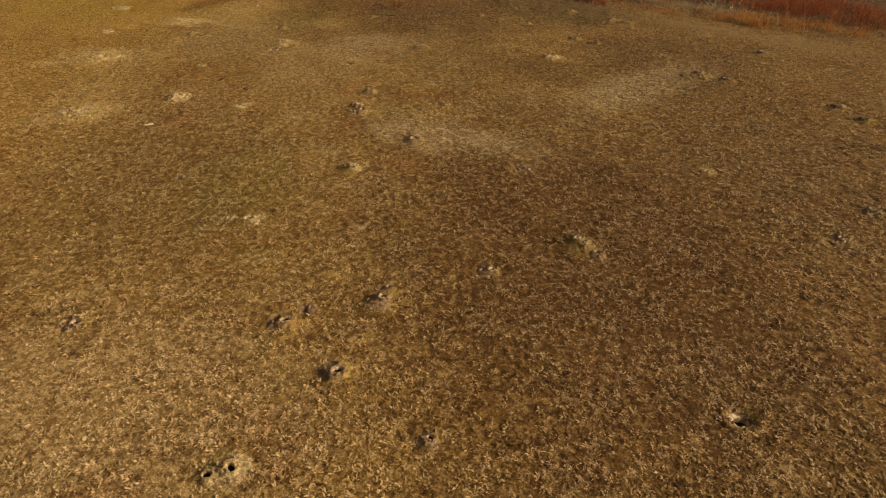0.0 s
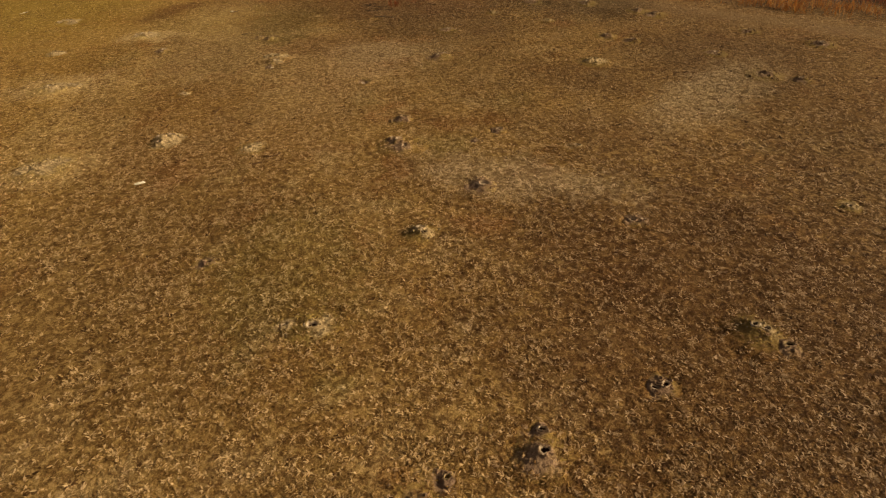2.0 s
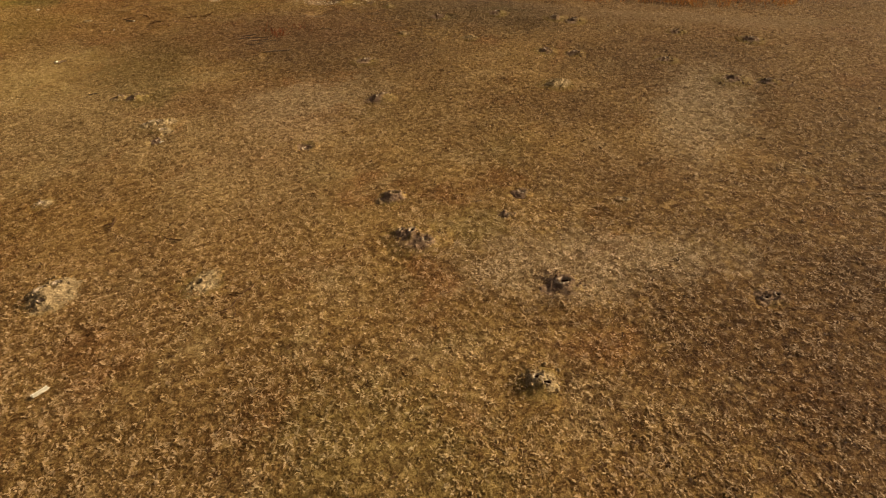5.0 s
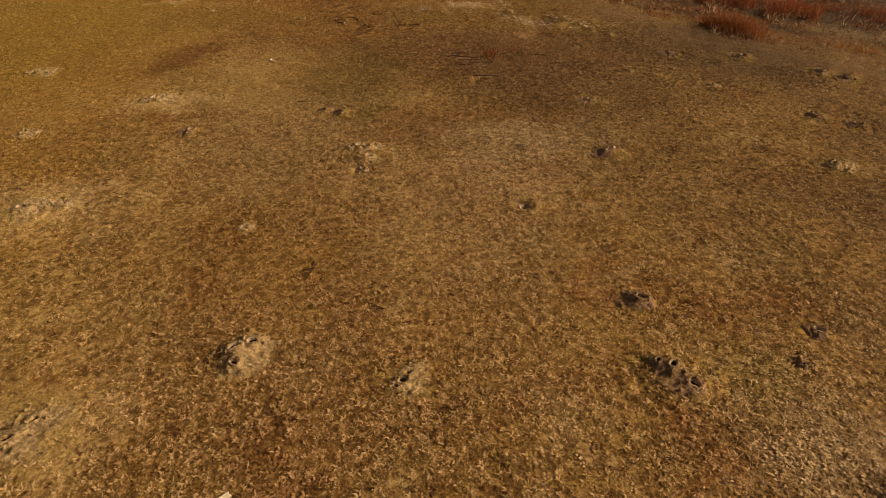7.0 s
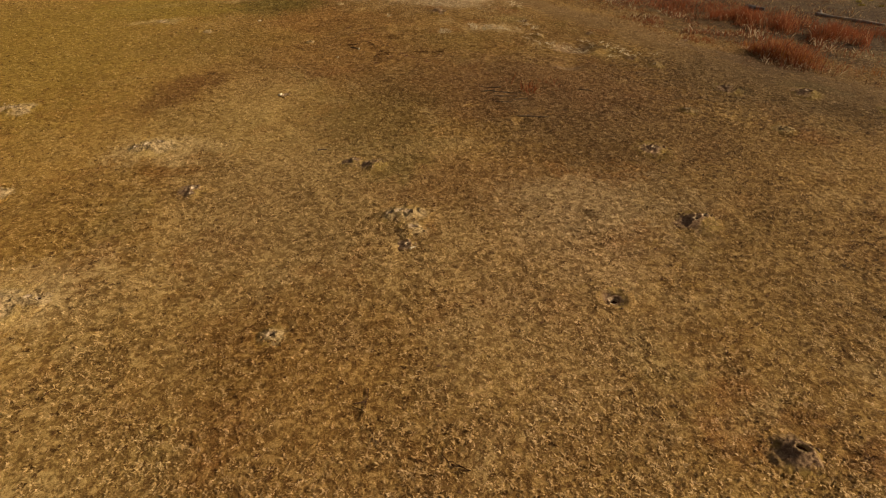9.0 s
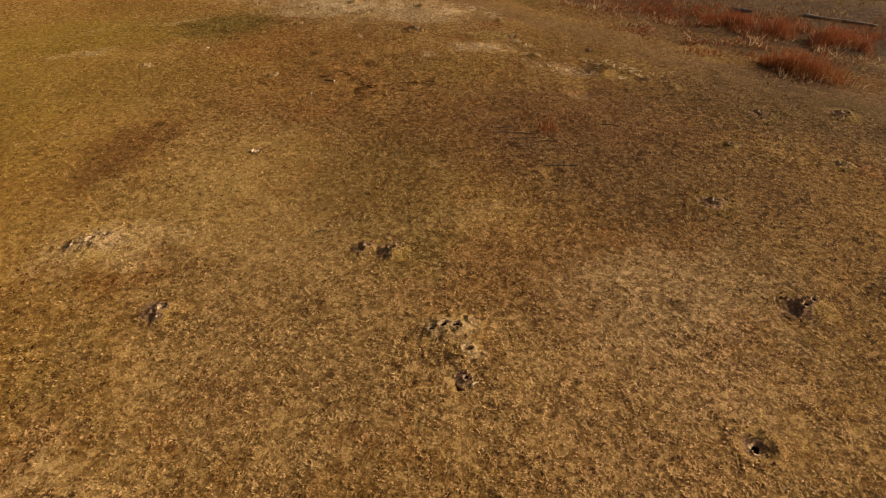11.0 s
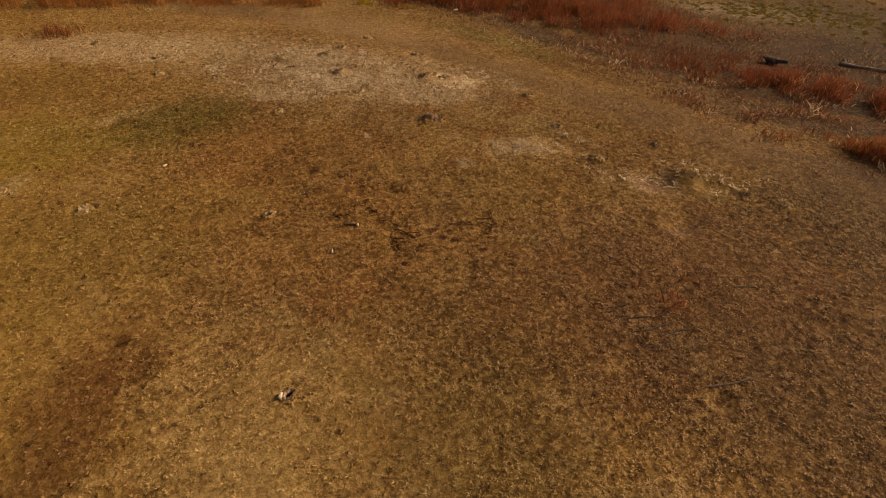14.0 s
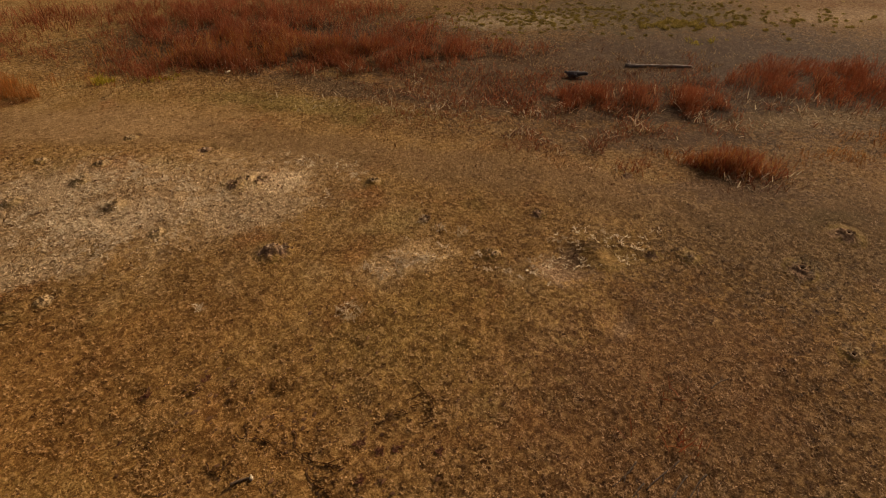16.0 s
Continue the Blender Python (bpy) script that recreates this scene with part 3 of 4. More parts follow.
burrow(1.12, 16.81, 0.28, 0.07, (0.0, 0.0, 0.028), bare=5)
burrow(-3.09, 25.97, 0.34, 0.13, (0.02, 0.0, 0.034), (-0.07, -0.03, 0.026), bare=5.0)
burrow(-3.07, 27.11, 0.30, 0.12, (0.0, 0.0, 0.034), bare=5.0)
burrow(-4.03, 27.33, 0.28, 0.10, (0.0, 0.0, 0.032), bare=4.5)
burrow(-2.61, 27.47, 0.26, 0.09, (0.0, 0.0, 0.030), bare=5.0)
burrow(-3.22, 28.44, 0.20, 0.08, (0.0, 0.0, 0.028), bare=4.5)
burrow(-1.77, 28.23, 0.22, 0.09, (0.0, 0.0, 0.028), bare=4.5)
burrow(-1.09, 26.76, 0.18, 0.08, (0.0, 0.0, 0.026))
burrow(-6.53, 27.40, 0.20, 0.10, (0.0, 0.0, 0.028), bare=4.5)
burrow(-6.53, 28.39, 0.20, 0.09, (0.0, 0.0, 0.028), bare=4.5)
burrow(-7.75, 29.72, 0.22, 0.10, (0.0, 0.0, 0.028), bare=4.5)
burrow(-5.32, 21.53, 0.16, 0.04, (0.0, 0.0, 0.026), bare=4.5)
burrow(-8.84, 23.48, 0.24, 0.04, (0.0, 0.0, 0.026), bare=6)
burrow(-7.66, 22.57, 0.18, 0.035, (0.0, 0.0, 0.024), bare=4.5)
burrow(-4.60, 24.68, 0.18, 0.06, (0.0, 0.0, 0.026), bare=4.5)
burrow(-3.00, 24.86, 0.16, 0.06, (0.0, 0.0, 0.026), bare=4.5)
burrow(-0.18, 22.25, 0.14, 0.04, (0.0, 0.0, 0.022))
burrow(3.18, 20.58, 0.20, 0.05, (0.0, 0.0, 0.018))


# ---- ground ----
def graded(lo, hi, step, far):
    """Coordinates that lie close between lo and hi and spread out to the horizon."""
    inner = np.arange(lo, hi + step / 2, step)
    outer = np.cumsum(step * np.minimum(1.12 ** np.arange(1, 140), 1000))
    outer = outer[outer < far]
    return np.concatenate([lo - outer[::-1], inner, hi + outer])


def build_ground():
    gx, gy = graded(-13.0, 12.0, 0.095, 900.0), graded(-1.0, 33.0, 0.095, 900.0)
    xx, yy = np.meshgrid(gx, gy)
    zz = land(xx, yy)
    for mx, my, radius, height, _, _ in MOUNDS:   # the burrows go down below the turf
        d = np.hypot(xx - mx, yy - my)
        near = d < radius
        zz[near] -= 0.32 * (1 - smooth(0.35 * radius, 0.62 * radius, d[near]))
    n, m = len(gx), len(gy)
    verts = np.stack([xx.ravel(), yy.ravel(), zz.ravel()], 1)
    idx = np.arange(n * m).reshape(m, n)
    a, b, c, d = idx[:-1, :-1].ravel(), idx[:-1, 1:].ravel(), idx[1:, 1:].ravel(), idx[1:, :-1].ravel()
    tris = np.concatenate([np.stack([a, b, c], 1), np.stack([a, c, d], 1)])
    me = triangles_mesh("ground", verts, tris, M_GROUND)
    me.polygons.foreach_set("use_smooth", np.ones(len(tris), bool))
    tagged(new("ground", me), "dry brown meadow soil with matted grass litter", "ground", kind="structure")


build_ground()


def build_mound(k, x, y, radius, height, holes, bare):
    n = int(np.clip(radius * 2 / 0.0115, 30, 78))
    side = np.linspace(-radius, radius, n)
    xx, yy = np.meshgrid(side, side)
    base = land(x + xx, y + yy)
    up = swell(xx, yy, radius, height, k, holes)
    zz = base + up
    d = np.full(xx.shape, 9.0)
    for hx, hy, hr in holes:
        d = np.minimum(d, np.hypot(xx - hx - shade_shift(bare) * hr, yy - hy) / (hr * reach(bare)))
    rough = np.clip(1.4 - d, 0, 1)
    calm = np.ones(xx.shape)
    for hx, hy, hr in holes:   # the crumbs are trodden in close to the holes
        calm = np.minimum(calm, smooth(1.5, 2.6, np.hypot(xx - hx, yy - hy) / hr))
    zz += (0.012 * value_noise(xx, yy + 3 * k, 0.055, 22) + 0.007 * value_noise(xx, yy + 3 * k, 0.028, 23)) * (0.35 + 0.9 * rough) * calm
    for hx, hy, hr in holes:
        e = np.hypot(xx - hx, (yy - hy) * 1.1) / hr * (1 + 0.2 * value_noise(xx + k, yy, hr * 1.4, 24))
        zz += min(0.15 * hr, 0.006) * np.exp(-((e - 1.5) / 0.45) ** 2)
        zz -= (0.14 + 3.0 * hr) * (1 - smooth(1.05, 1.45, e))
    zz -= 0.03 * smooth(0.90, 1.0, np.hypot(xx, yy) / radius)
    keep = np.hypot(xx, yy) <= radius * 1.02
    idx = np.full(xx.shape, -1)
    idx[keep] = np.arange(keep.sum())
    verts = np.stack([xx[keep], yy[keep], zz[keep]], 1)
    a, b, c, e = idx[:-1, :-1].ravel(), idx[:-1, 1:].ravel(), idx[1:, 1:].ravel(), idx[1:, :-1].ravel()
    q = np.stack([a, b, c, e], 1)
    q = q[(q >= 0).all(1)]
    mat = M_PALE_EARTH if bare > 4.0 else M_EARTH
    thing = new("burrow_mound")
    thing.location = (x, y, 0)
    me = triangles_mesh("earth", verts, np.concatenate([q[:, [0, 1, 2]], q[:, [0, 2, 3]]]), mat)
    me.polygons.foreach_set("use_smooth", np.ones(len(me.polygons), bool))
    foot = me.attributes.new("foot", "FLOAT", "POINT")
    foot.data.foreach_set("value", np.ascontiguousarray(d[keep], np.float32))
    rim = me.attributes.new("rim", "FLOAT", "POINT")
    rim.data.foreach_set("value", np.ascontiguousarray(np.hypot(xx, yy)[keep] / radius, np.float32))
    part("earth", me, thing)
    for hx, hy, hr in holes:   # the lip and the shaft of each burrow
        r = np.random.default_rng(int(1000 * abs(hx + hy) + 7 * k))
        sides, rings = 20, ((2.1, -0.010), (1.6, 0.04 * hr), (1.32, 0.16 * hr), (1.0, -0.12 * hr), (0.86, -0.9 * hr), (0.80, -2.6 * hr), (0.45, -3.4 * hr))
        ang = np.arange(sides) * 2 * np.pi / sides
        stretch, bend = r.uniform(0.85, 1.25), r.uniform(0, np.pi)
        uneven = 1 + 0.24 * np.sin(2 * ang + bend) * stretch + r.uniform(-0.13, 0.13, sides)
        tv = []
        for step, (f, dz) in enumerate(rings):
            px, py = hx + f * hr * uneven * np.cos(ang), hy + f * hr * uneven * np.sin(ang)
            top = land(x + px, y + py) + swell(px, py, radius, height, k, holes)
            level = top if step < 3 else np.full(sides, top.mean())
            tv += list(zip(px, py, level + dz + (r.uniform(-0.10, 0.10, sides) * hr if step in (1, 2) else 0)))
        tf = [(s * sides + i, s * sides + (i + 1) % sides, (s + 1) * sides + (i + 1) % sides, (s + 1) * sides + i) for s in range(len(rings) - 1) for i in range(sides)]
        tf.append(tuple((len(rings) - 1) * sides + i for i in range(sides)))
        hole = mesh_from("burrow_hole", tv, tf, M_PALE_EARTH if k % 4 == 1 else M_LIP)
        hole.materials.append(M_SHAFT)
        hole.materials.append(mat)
        sunlit = [0 if r.uniform(-0.4, 0.4) - math.cos(a) > 0.3 else 2 for a in ang]   # western lip faces are painted pale, as the low sun lights them
        # the upper inner wall is pale too, for its sunlit side
        hole.polygons.foreach_set("material_index", [2] * sides + sunlit + sunlit + [0] * sides + [1] * (len(tf) - 4 * sides))
        part("burrow_hole", hole, thing, "dark burrow hole with a crumbly pale lip")
    # crumbs thrown out round the holes
    cv, cf = [], []
    r = np.random.default_rng(100 + k)
    for _ in range(int(14 + radius * 90)):
        hx, hy, hr = holes[r.integers(len(holes))]
        ang, dist = r.uniform(0, 2 * math.pi), hr * 1.2 + abs(r.normal(0, radius * 0.28))
        px, py = hx + dist * math.cos(ang), hy + dist * math.sin(ang)
        if math.hypot(px, py) > radius * 0.9 or any(math.hypot(px - ox, py - oy) < o * 1.1 for ox, oy, o in holes):
            continue
        i, j = int(round((py + radius) / (2 * radius) * (n - 1))), int(round((px + radius) / (2 * radius) * (n - 1)))
        size = r.uniform(0.005, 0.012) * (1 + 1.3 * (r.random() < 0.15))
        o = len(cv)
        for vx, vy, vz in ((1, 0, 0), (-1, 0, 0), (0, 1, 0), (0, -1, 0), (0, 0, 1), (0, 0, -1)):
            s = size * r.uniform(0.7, 1.3)
            cv.append((px + vx * s, py + vy * s, zz[i, j] + size * 0.4 + vz * s * 0.8))
        for f in ((0, 2, 4), (2, 1, 4), (1, 3, 4), (3, 0, 4), (2, 0, 5), (1, 2, 5), (3, 1, 5), (0, 3, 5)):
            cf.append(tuple(o + v for v in f))
    if cv:
        tagged(part("loose_soil", mesh_from("loose_soil", cv, cf, mat, False), thing), kind="stuff")
    kind = "low" if height < 0.042 else "steep" if height / radius > 0.24 else "rounded"
    count = ("one dark burrow hole", "two dark burrow holes", "several dark burrow holes")[min(len(holes), 3) - 1]
    tagged(thing, f"{kind} mound of crumbly dry earth with {count}", "mound", group="burrow mounds in the meadow")


for k, spec in enumerate(MOUNDS):
    build_mound(k, *spec)


# ---- grass ----
CENTRE = [(0.2, 1.5), (0.0, 4.5), (-1.6, 7.8), (-3.0, 11.0), (-3.9, 14.0), (-4.0, 17.5), (-3.0, 20.0), (-0.5, 22.0)]
BARE = [(-6.66, 9.99, 0.6), (-7.96, 13.34, 0.6), (-7.23, 16.74, 0.5), (-9.86, 18.44, 0.5)]


def grass_cover(x, y):
    """How thick the grass stands, 0 to 1."""
    c = 0.86 + 0.3 * value_noise(x, y, 0.6, 30) + 0.25 * value_noise(x, y, 2.2, 31)
    c = c * (1 - 0.72 * (1 - smooth(0.45, 1.25, polyline_distance(x, y, TRAIL))))
    c = c * (1 - 0.75 * blob(x, y, 8.3, 21.8, 6.0, 3.0, -42)) * (1 - 0.6 * blob(x, y, 3.0, 29.8, 4.2, 1.9, -40))
    c = c * (1 - 0.45 * blob(x, y, -3.0, 26.4, 3.8, 1.8, -28)) * (1 - 0.7 * blob(x, y, -1.6, 29.0, 2.4, 0.9, -48)) * (1 - 0.55 * blob(x, y, 5.6, 24.4, 3.4, 2.2, -52))
    for bx, by, br in BARE:
        c = c * (1 - 0.7 * blob(x, y, bx, by, br, br))
    for mx, my, radius, height, holes, bare in MOUNDS:
        for hx, hy, hr in holes:
            far = reach(bare)
            e = np.hypot(x - mx - hx - shade_shift(bare) * hr, y - my - hy) / hr + 0.3 * far * value_noise(x, y, 0.28, 35)
            c = np.where(e < 0.95 * far, c * smooth(0.35 * far, 0.95 * far, e), c)
            c = np.where(np.hypot(x - mx - hx, y - my - hy) < 1.7 * hr, 0, c)
        if height / radius > 0.22:
            c = np.where(np.hypot(x - mx, y - my) < 0.6 * radius, 0.6 * c, c)
    for hx, hy, hr, _ in DIPS:
        c = np.where(np.hypot(x - hx, y - hy) < 0.95 * hr, 0.2 * c, c)
    return np.clip(c, 0, 1)


def scatter(lo, hi, per_m2):
    n = int((hi[0] - lo[0]) * (hi[1] - lo[1]) * per_m2)
    return rng.uniform(lo[0], hi[0], n), rng.uniform(lo[1], hi[1], n)


def tufts(x, y, z, blades, length, width, lean, droop):
    """Tufts of short arched leaves that spring from one root: vertices and triangles."""
    n = len(x)
    ang = rng.uniform(0, 2 * np.pi, (n, blades))
    tilt = np.radians(rng.uniform(lean[0], lean[1], (n, blades)))
    ln = length[:, None] * rng.uniform(0.55, 1.3, (n, blades))
    w = width[:, None] * rng.uniform(0.7, 1.3, (n, blades))
    ax, ay = np.cos(ang), np.sin(ang)
    out, up = 0.5 * ln * np.sin(tilt), 0.5 * ln * np.cos(tilt)
    fall = np.radians(rng.uniform(droop[0], droop[1], (n, blades)))
    x, y, z = x[:, None], y[:, None], z[:, None]
    v = np.empty((n, 1 + 3 * blades, 3))
    v[:, 0] = np.concatenate([x, y, z - 0.004], 1)
    v[:, 1::3] = np.stack([x + ax * out - ay * w, y + ay * out + ax * w, z + up], -1)
    v[:, 2::3] = np.stack([x + ax * out + ay * w, y + ay * out - ax * w, z + up], -1)
    out, up = out + 0.5 * ln * np.sin(fall), up + 0.5 * ln * np.cos(fall)
    v[:, 3::3] = np.stack([x + ax * out, y + ay * out, z + np.maximum(up, 0.002)], -1)
    b = 1 + 3 * np.arange(blades)
    t = np.concatenate([np.stack([0 * b, b + 1, b], 1), np.stack([b, b + 1, b + 2], 1)])
    return v.reshape(-1, 3), (t[None] + ((1 + 3 * blades) * np.arange(n))[:, None, None]).reshape(-1, 3)


def on_turf(x, y):
    """Height of the ground with its mounds."""
    z = land(x, y)
    for k, (mx, my, radius, height, holes, _) in enumerate(MOUNDS):
        on = np.hypot(x - mx, y - my) < radius
        z[on] += swell(x[on] - mx, y[on] - my, radius, height, k, holes) + 0.004
    return z


def build_grass(label, mat, per_m2, blades, length, width, lean, droop, patchy, south=1.0, north=1.0):
    """Grass over the whole meadow, thickest where the walk passes; per_m2: near, further off, far; south, north: its share in the coarse southern and the fine northern turf."""
    x, y = scatter((-16, -1), (17, 38), max(per_m2))
    away = polyline_distance(x, y, CENTRE)
    zone = np.where(away < 3.6, 0, np.where(away < 8, 1, 2))
    keep = rng.random(len(x)) < np.array(per_m2)[zone] / max(per_m2)
    x, y, zone = x[keep], y[keep], zone[keep]
    calm = 1 - 0.6 * sum((blob(x, y, cx, cy, rx, ry, turn, 0.3) for (cx, cy), (rx, ry), turn, _ in SMOOTH_PLACES), 0 * x).clip(0, 1)
    thick = (south + (north - south) * smooth(9.5, 14.0, y)) * calm * grass_cover(x, y) * np.clip(1 + patchy * (value_noise(x, y, 0.075, 36) + 0.4 * value_noise(x, y, 0.16, 38) + 0.4 * value_noise(x, y, 0.5, 37)), 0, 1)
    keep = rng.random(len(x)) < thick
    x, y, zone = x[keep], y[keep], zone[keep]
    size = np.array((1.0, 1.15, 1.55))[zone] * (1 - 0.27 * smooth(9.0, 13.0, y))   # the turf is shorter towards the reeds
    ln = length * size * (1 + 0.35 * value_noise(x, y, 0.35, 33))
    v, t = tufts(x, y, on_turf(x, y), blades, ln, width * size, lean, droop)
    tagged(new("grass", triangles_mesh("grass", v, t, mat)), label, "grass", kind="stuff")


build_grass("short brown dead grass matted over the meadow", M_GRASS, (500, 150, 40), 4, 0.036, 0.0065, (62, 86), (80, 95), 0.0)
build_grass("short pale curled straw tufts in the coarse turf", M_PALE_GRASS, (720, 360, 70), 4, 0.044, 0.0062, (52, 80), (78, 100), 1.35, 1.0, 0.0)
build_grass("short fine tan turf towards the reeds", M_FINE_GRASS, (800, 380, 80), 4, 0.046, 0.0075, (45, 78), (78, 100), 1.25, 0.0, 1.0)
# dark leaves scattered where small gaps in the turf lie in shade
build_grass("small dark leaves standing in for shaded gaps in the turf", M_GAP_SHADE, (46, 44, 8), 5, 0.046, 0.0100, (50, 82), (80, 100), 1.2, 0.12, 1.0)


def bleached_turf(label, cx, cy, rx, ry, turn, per_m2):
    """Mottled mat of sun-bleached grass: clusters of short pale tufts with bare gaps."""
    r = 1.3 * max(rx, ry)
    x, y = scatter((cx - r, cy - r), (cx + r, cy + r), per_m2)
    cover = blob(x, y, cx, cy, rx, ry, turn, 0.45) * smooth(-0.15, 0.5, value_noise(x, y, 0.22, 50) + 0.6 * value_noise(x, y, 0.7, 51))
    keep = rng.random(len(x)) < cover
    x, y = x[keep], y[keep]
    v, t = tufts(x, y, on_turf(x, y), 4, np.full(len(x), 0.058), np.full(len(x), 0.0085), (50, 80), (78, 100))
    tagged(new("bleached_grass", triangles_mesh("bleached_grass", v, t, M_BLEACHED)), label, "grass", kind="stuff")


FLAT = "mottled mat of bleached grass on the pale flat"
bleached_turf(FLAT, -2.94, 25.94, 3.0, 1.3, -40, 430)
bleached_turf(FLAT, -6.61, 28.91, 2.2, 0.7, -20, 90)
bleached_turf("flattened bleached grass in brown turf", -0.96, 21.84, 0.60, 0.32, -30, 420)
bleached_turf("sparse bleached grass along the hollows", 0.45, 20.23, 1.3, 0.5, -40, 110)


# ---- reeds ----
def stems(x, y, z, height, width, lean, bend):
    """Upright flat stems with a bent tip; two crossed strips would cost twice as much."""
    n = len(x)
    ang, face = rng.uniform(0, 2 * np.pi, n), rng.uniform(0, np.pi, n)
    out = np.radians(np.abs(rng.normal(0, lean, n)))
    sx_, sy_ = np.cos(face) * width, np.sin(face) * width
    v = np.empty((n, 7, 3))
    for k, f in enumerate((0.0, 0.45, 0.8, 1.0)):
        dx = height * (np.sin(out) * f + bend * f * f)
        cx, cy, cz = x + np.cos(ang) * dx, y + np.sin(ang) * dx, z - 0.01 + height * np.cos(out) * f * (1 - 0.25 * bend * f)
        wf = (1.0, 0.85, 0.6, 0.0)[k]
        if k < 3:
            v[:, 2 * k] = np.stack([cx - sx_ * wf, cy - sy_ * wf, cz], 1)
            v[:, 2 * k + 1] = np.stack([cx + sx_ * wf, cy + sy_ * wf, cz], 1)
        else:
            v[:, 6] = np.stack([cx, cy, cz], 1)
    t = np.array([(0, 1, 3), (0, 3, 2), (2, 3, 5), (2, 5, 4), (4, 5, 6)])
    return v.reshape(-1, 3), (t[None] + (7 * np.arange(n))[:, None, None]).reshape(-1, 3)


def side_twigs(v, height, width, count):
    """Thin twigs that leave the upper part of each stem."""
    n = len(height)
    low, top = v.reshape(n, 7, 3)[:, :2].mean(1), v.reshape(n, 7, 3)[:, 6]
    f = rng.uniform(0.35, 0.95, (n, count, 1))
    p = low[:, None] * (1 - f) + top[:, None] * f
    a, ln = rng.uniform(0, 2 * np.pi, (n, count)), height[:, None] * rng.uniform(0.14, 0.32, (n, count))
    way = np.stack([np.cos(a) * 0.6, np.sin(a) * 0.6, np.full(a.shape, 0.8)], -1) * ln[..., None]
    across = np.stack([-np.sin(a), np.cos(a), 0 * a], -1) * (0.6 * width[:, None, None])
    tv = np.stack([p - across, p + across, p + way], 2).reshape(-1, 3)
    return tv, np.arange(len(tv)).reshape(-1, 3)


def reed_bed(name, label, mat, cx, cy, rx, ry, turn, per_m2, height, lean=9.0, width=0.006, bend=0.25, clump=0.35):
    r = max(rx, ry) * 1.3
    x, y = scatter((cx - r, cy - r), (cx + r, cy + r), per_m2)
    cover = blob(x, y, cx, cy, rx, ry, turn, 0.45) * smooth(-clump, 0.45, value_noise(x, y, 0.45, 40) + 0.5 * value_noise(x, y, 0.16, 41) + 0.2)
    keep = rng.random(len(x)) < cover
    x, y = x[keep], y[keep]
    h = height * rng.uniform(0.45, 1.15, len(x)) * (0.75 + 0.4 * blob(x, y, cx, cy, rx * 0.7, ry * 0.7, turn, 0.3))
    h = h * (0.85 + 0.40 * value_noise(x, y, 0.32, 44))
    w = width * rng.uniform(0.6, 1.4, len(x))
    v, t = stems(x, y, land(x, y), h, w, lean, bend * rng.uniform(0, 1.6, len(x)))
    if name == "reed_bed":
        tv, tt = side_twigs(v, h, w, 4)
        v, t = np.concatenate([v, tv]), np.concatenate([t, tt + len(v)])
    tagged(new(name, triangles_mesh(name, v, t, mat)), label, "reeds", kind="stuff")


RED = "dense rust-red dry reeds standing on damp ground"
ORANGE = "orange-brown dry reeds at the edge of the trail"
PALE_STALKS = "sparse pale broken stalks among dark litter"
reed_bed("reed_bed", RED, M_REED, 3.11, 30.79, 4.3, 1.7, -44, 520, 0.46, 18.0, 0.0045)
reed_bed("reed_bed", RED, M_REED, 4.57, 32.97, 4.6, 2.2, -44, 260, 0.44, 17.0, 0.0050)
reed_bed("reed_bed", RED, M_REED, 1.45, 36.30, 4.0, 1.8, -42, 170, 0.42, 18.0, 0.0055)
reed_bed("reed_bed", ORANGE, M_ORANGE, 2.70, 31.00, 3.2, 1.1, -44, 260, 0.52, 15.0, 0.0045)
reed_bed("reed_bed", RED, M_REED, 5.82, 27.78, 2.6, 1.4, -44, 380, 0.40, 19.0, 0.0045)
reed_bed("reed_bed", ORANGE, M_ORANGE, -1.82, 32.30, 1.35, 0.45, -40, 800, 0.32, 18.0, 0.0045)
reed_bed("reed_bed", ORANGE, M_ORANGE, -3.64, 33.08, 2.4, 0.65, -22, 520, 0.42, 15.0, 0.0042)
reed_bed("reed_bed", RED, M_REED, -1.87, 35.88, 1.6, 0.9, -35, 240, 0.36, 18.0, 0.0045)
reed_bed("reed_bed", ORANGE, M_ORANGE, -8.23, 33.46, 4.0, 0.8, -14, 360, 0.44, 17.0, 0.0045)
reed_bed("reed_bed", RED, M_REED, -8.79, 30.73, 0.75, 0.35, -10, 420, 0.36, 17.0, 0.0045)
reed_bed("reed_bed", RED, M_REED, 7.03, 21.61, 2.4, 0.75, -44, 900, 0.37, 16.0, 0.0038, 0.3, 0.0)
reed_bed("reed_bed", RED, M_REED, 5.34, 23.29, 1.6, 0.7, -50, 190, 0.30, 22.0, 0.0045, 0.3, 0.0)
reed_bed("reed_bed", RED, M_REED, 10.66, 19.55, 2.8, 1.4, -38, 480, 0.31, 18.0, 0.0042, 0.3, 0.5)
reed_bed("reed_bed", RED, M_REED, 12.33, 17.36, 3.0, 1.6, -40, 280, 0.42, 16.0, 0.0045)
reed_bed("reed_bed", RED, M_REED, 4.84, 19.37, 1.30, 0.42, -53, 850, 0.40, 13.0, 0.0042, 0.25, 0.02)
reed_bed("reed_bed", RED, M_REED, 3.95, 20.20, 0.9, 0.32, -50, 420, 0.22, 24.0, 0.0038, 0.3, 0.0)
reed_bed("reed_bed", RED, M_REED, 6.23, 20.63, 2.3, 0.6, -48, 130, 0.20, 24.0, 0.0042, 0.3, 0.2)
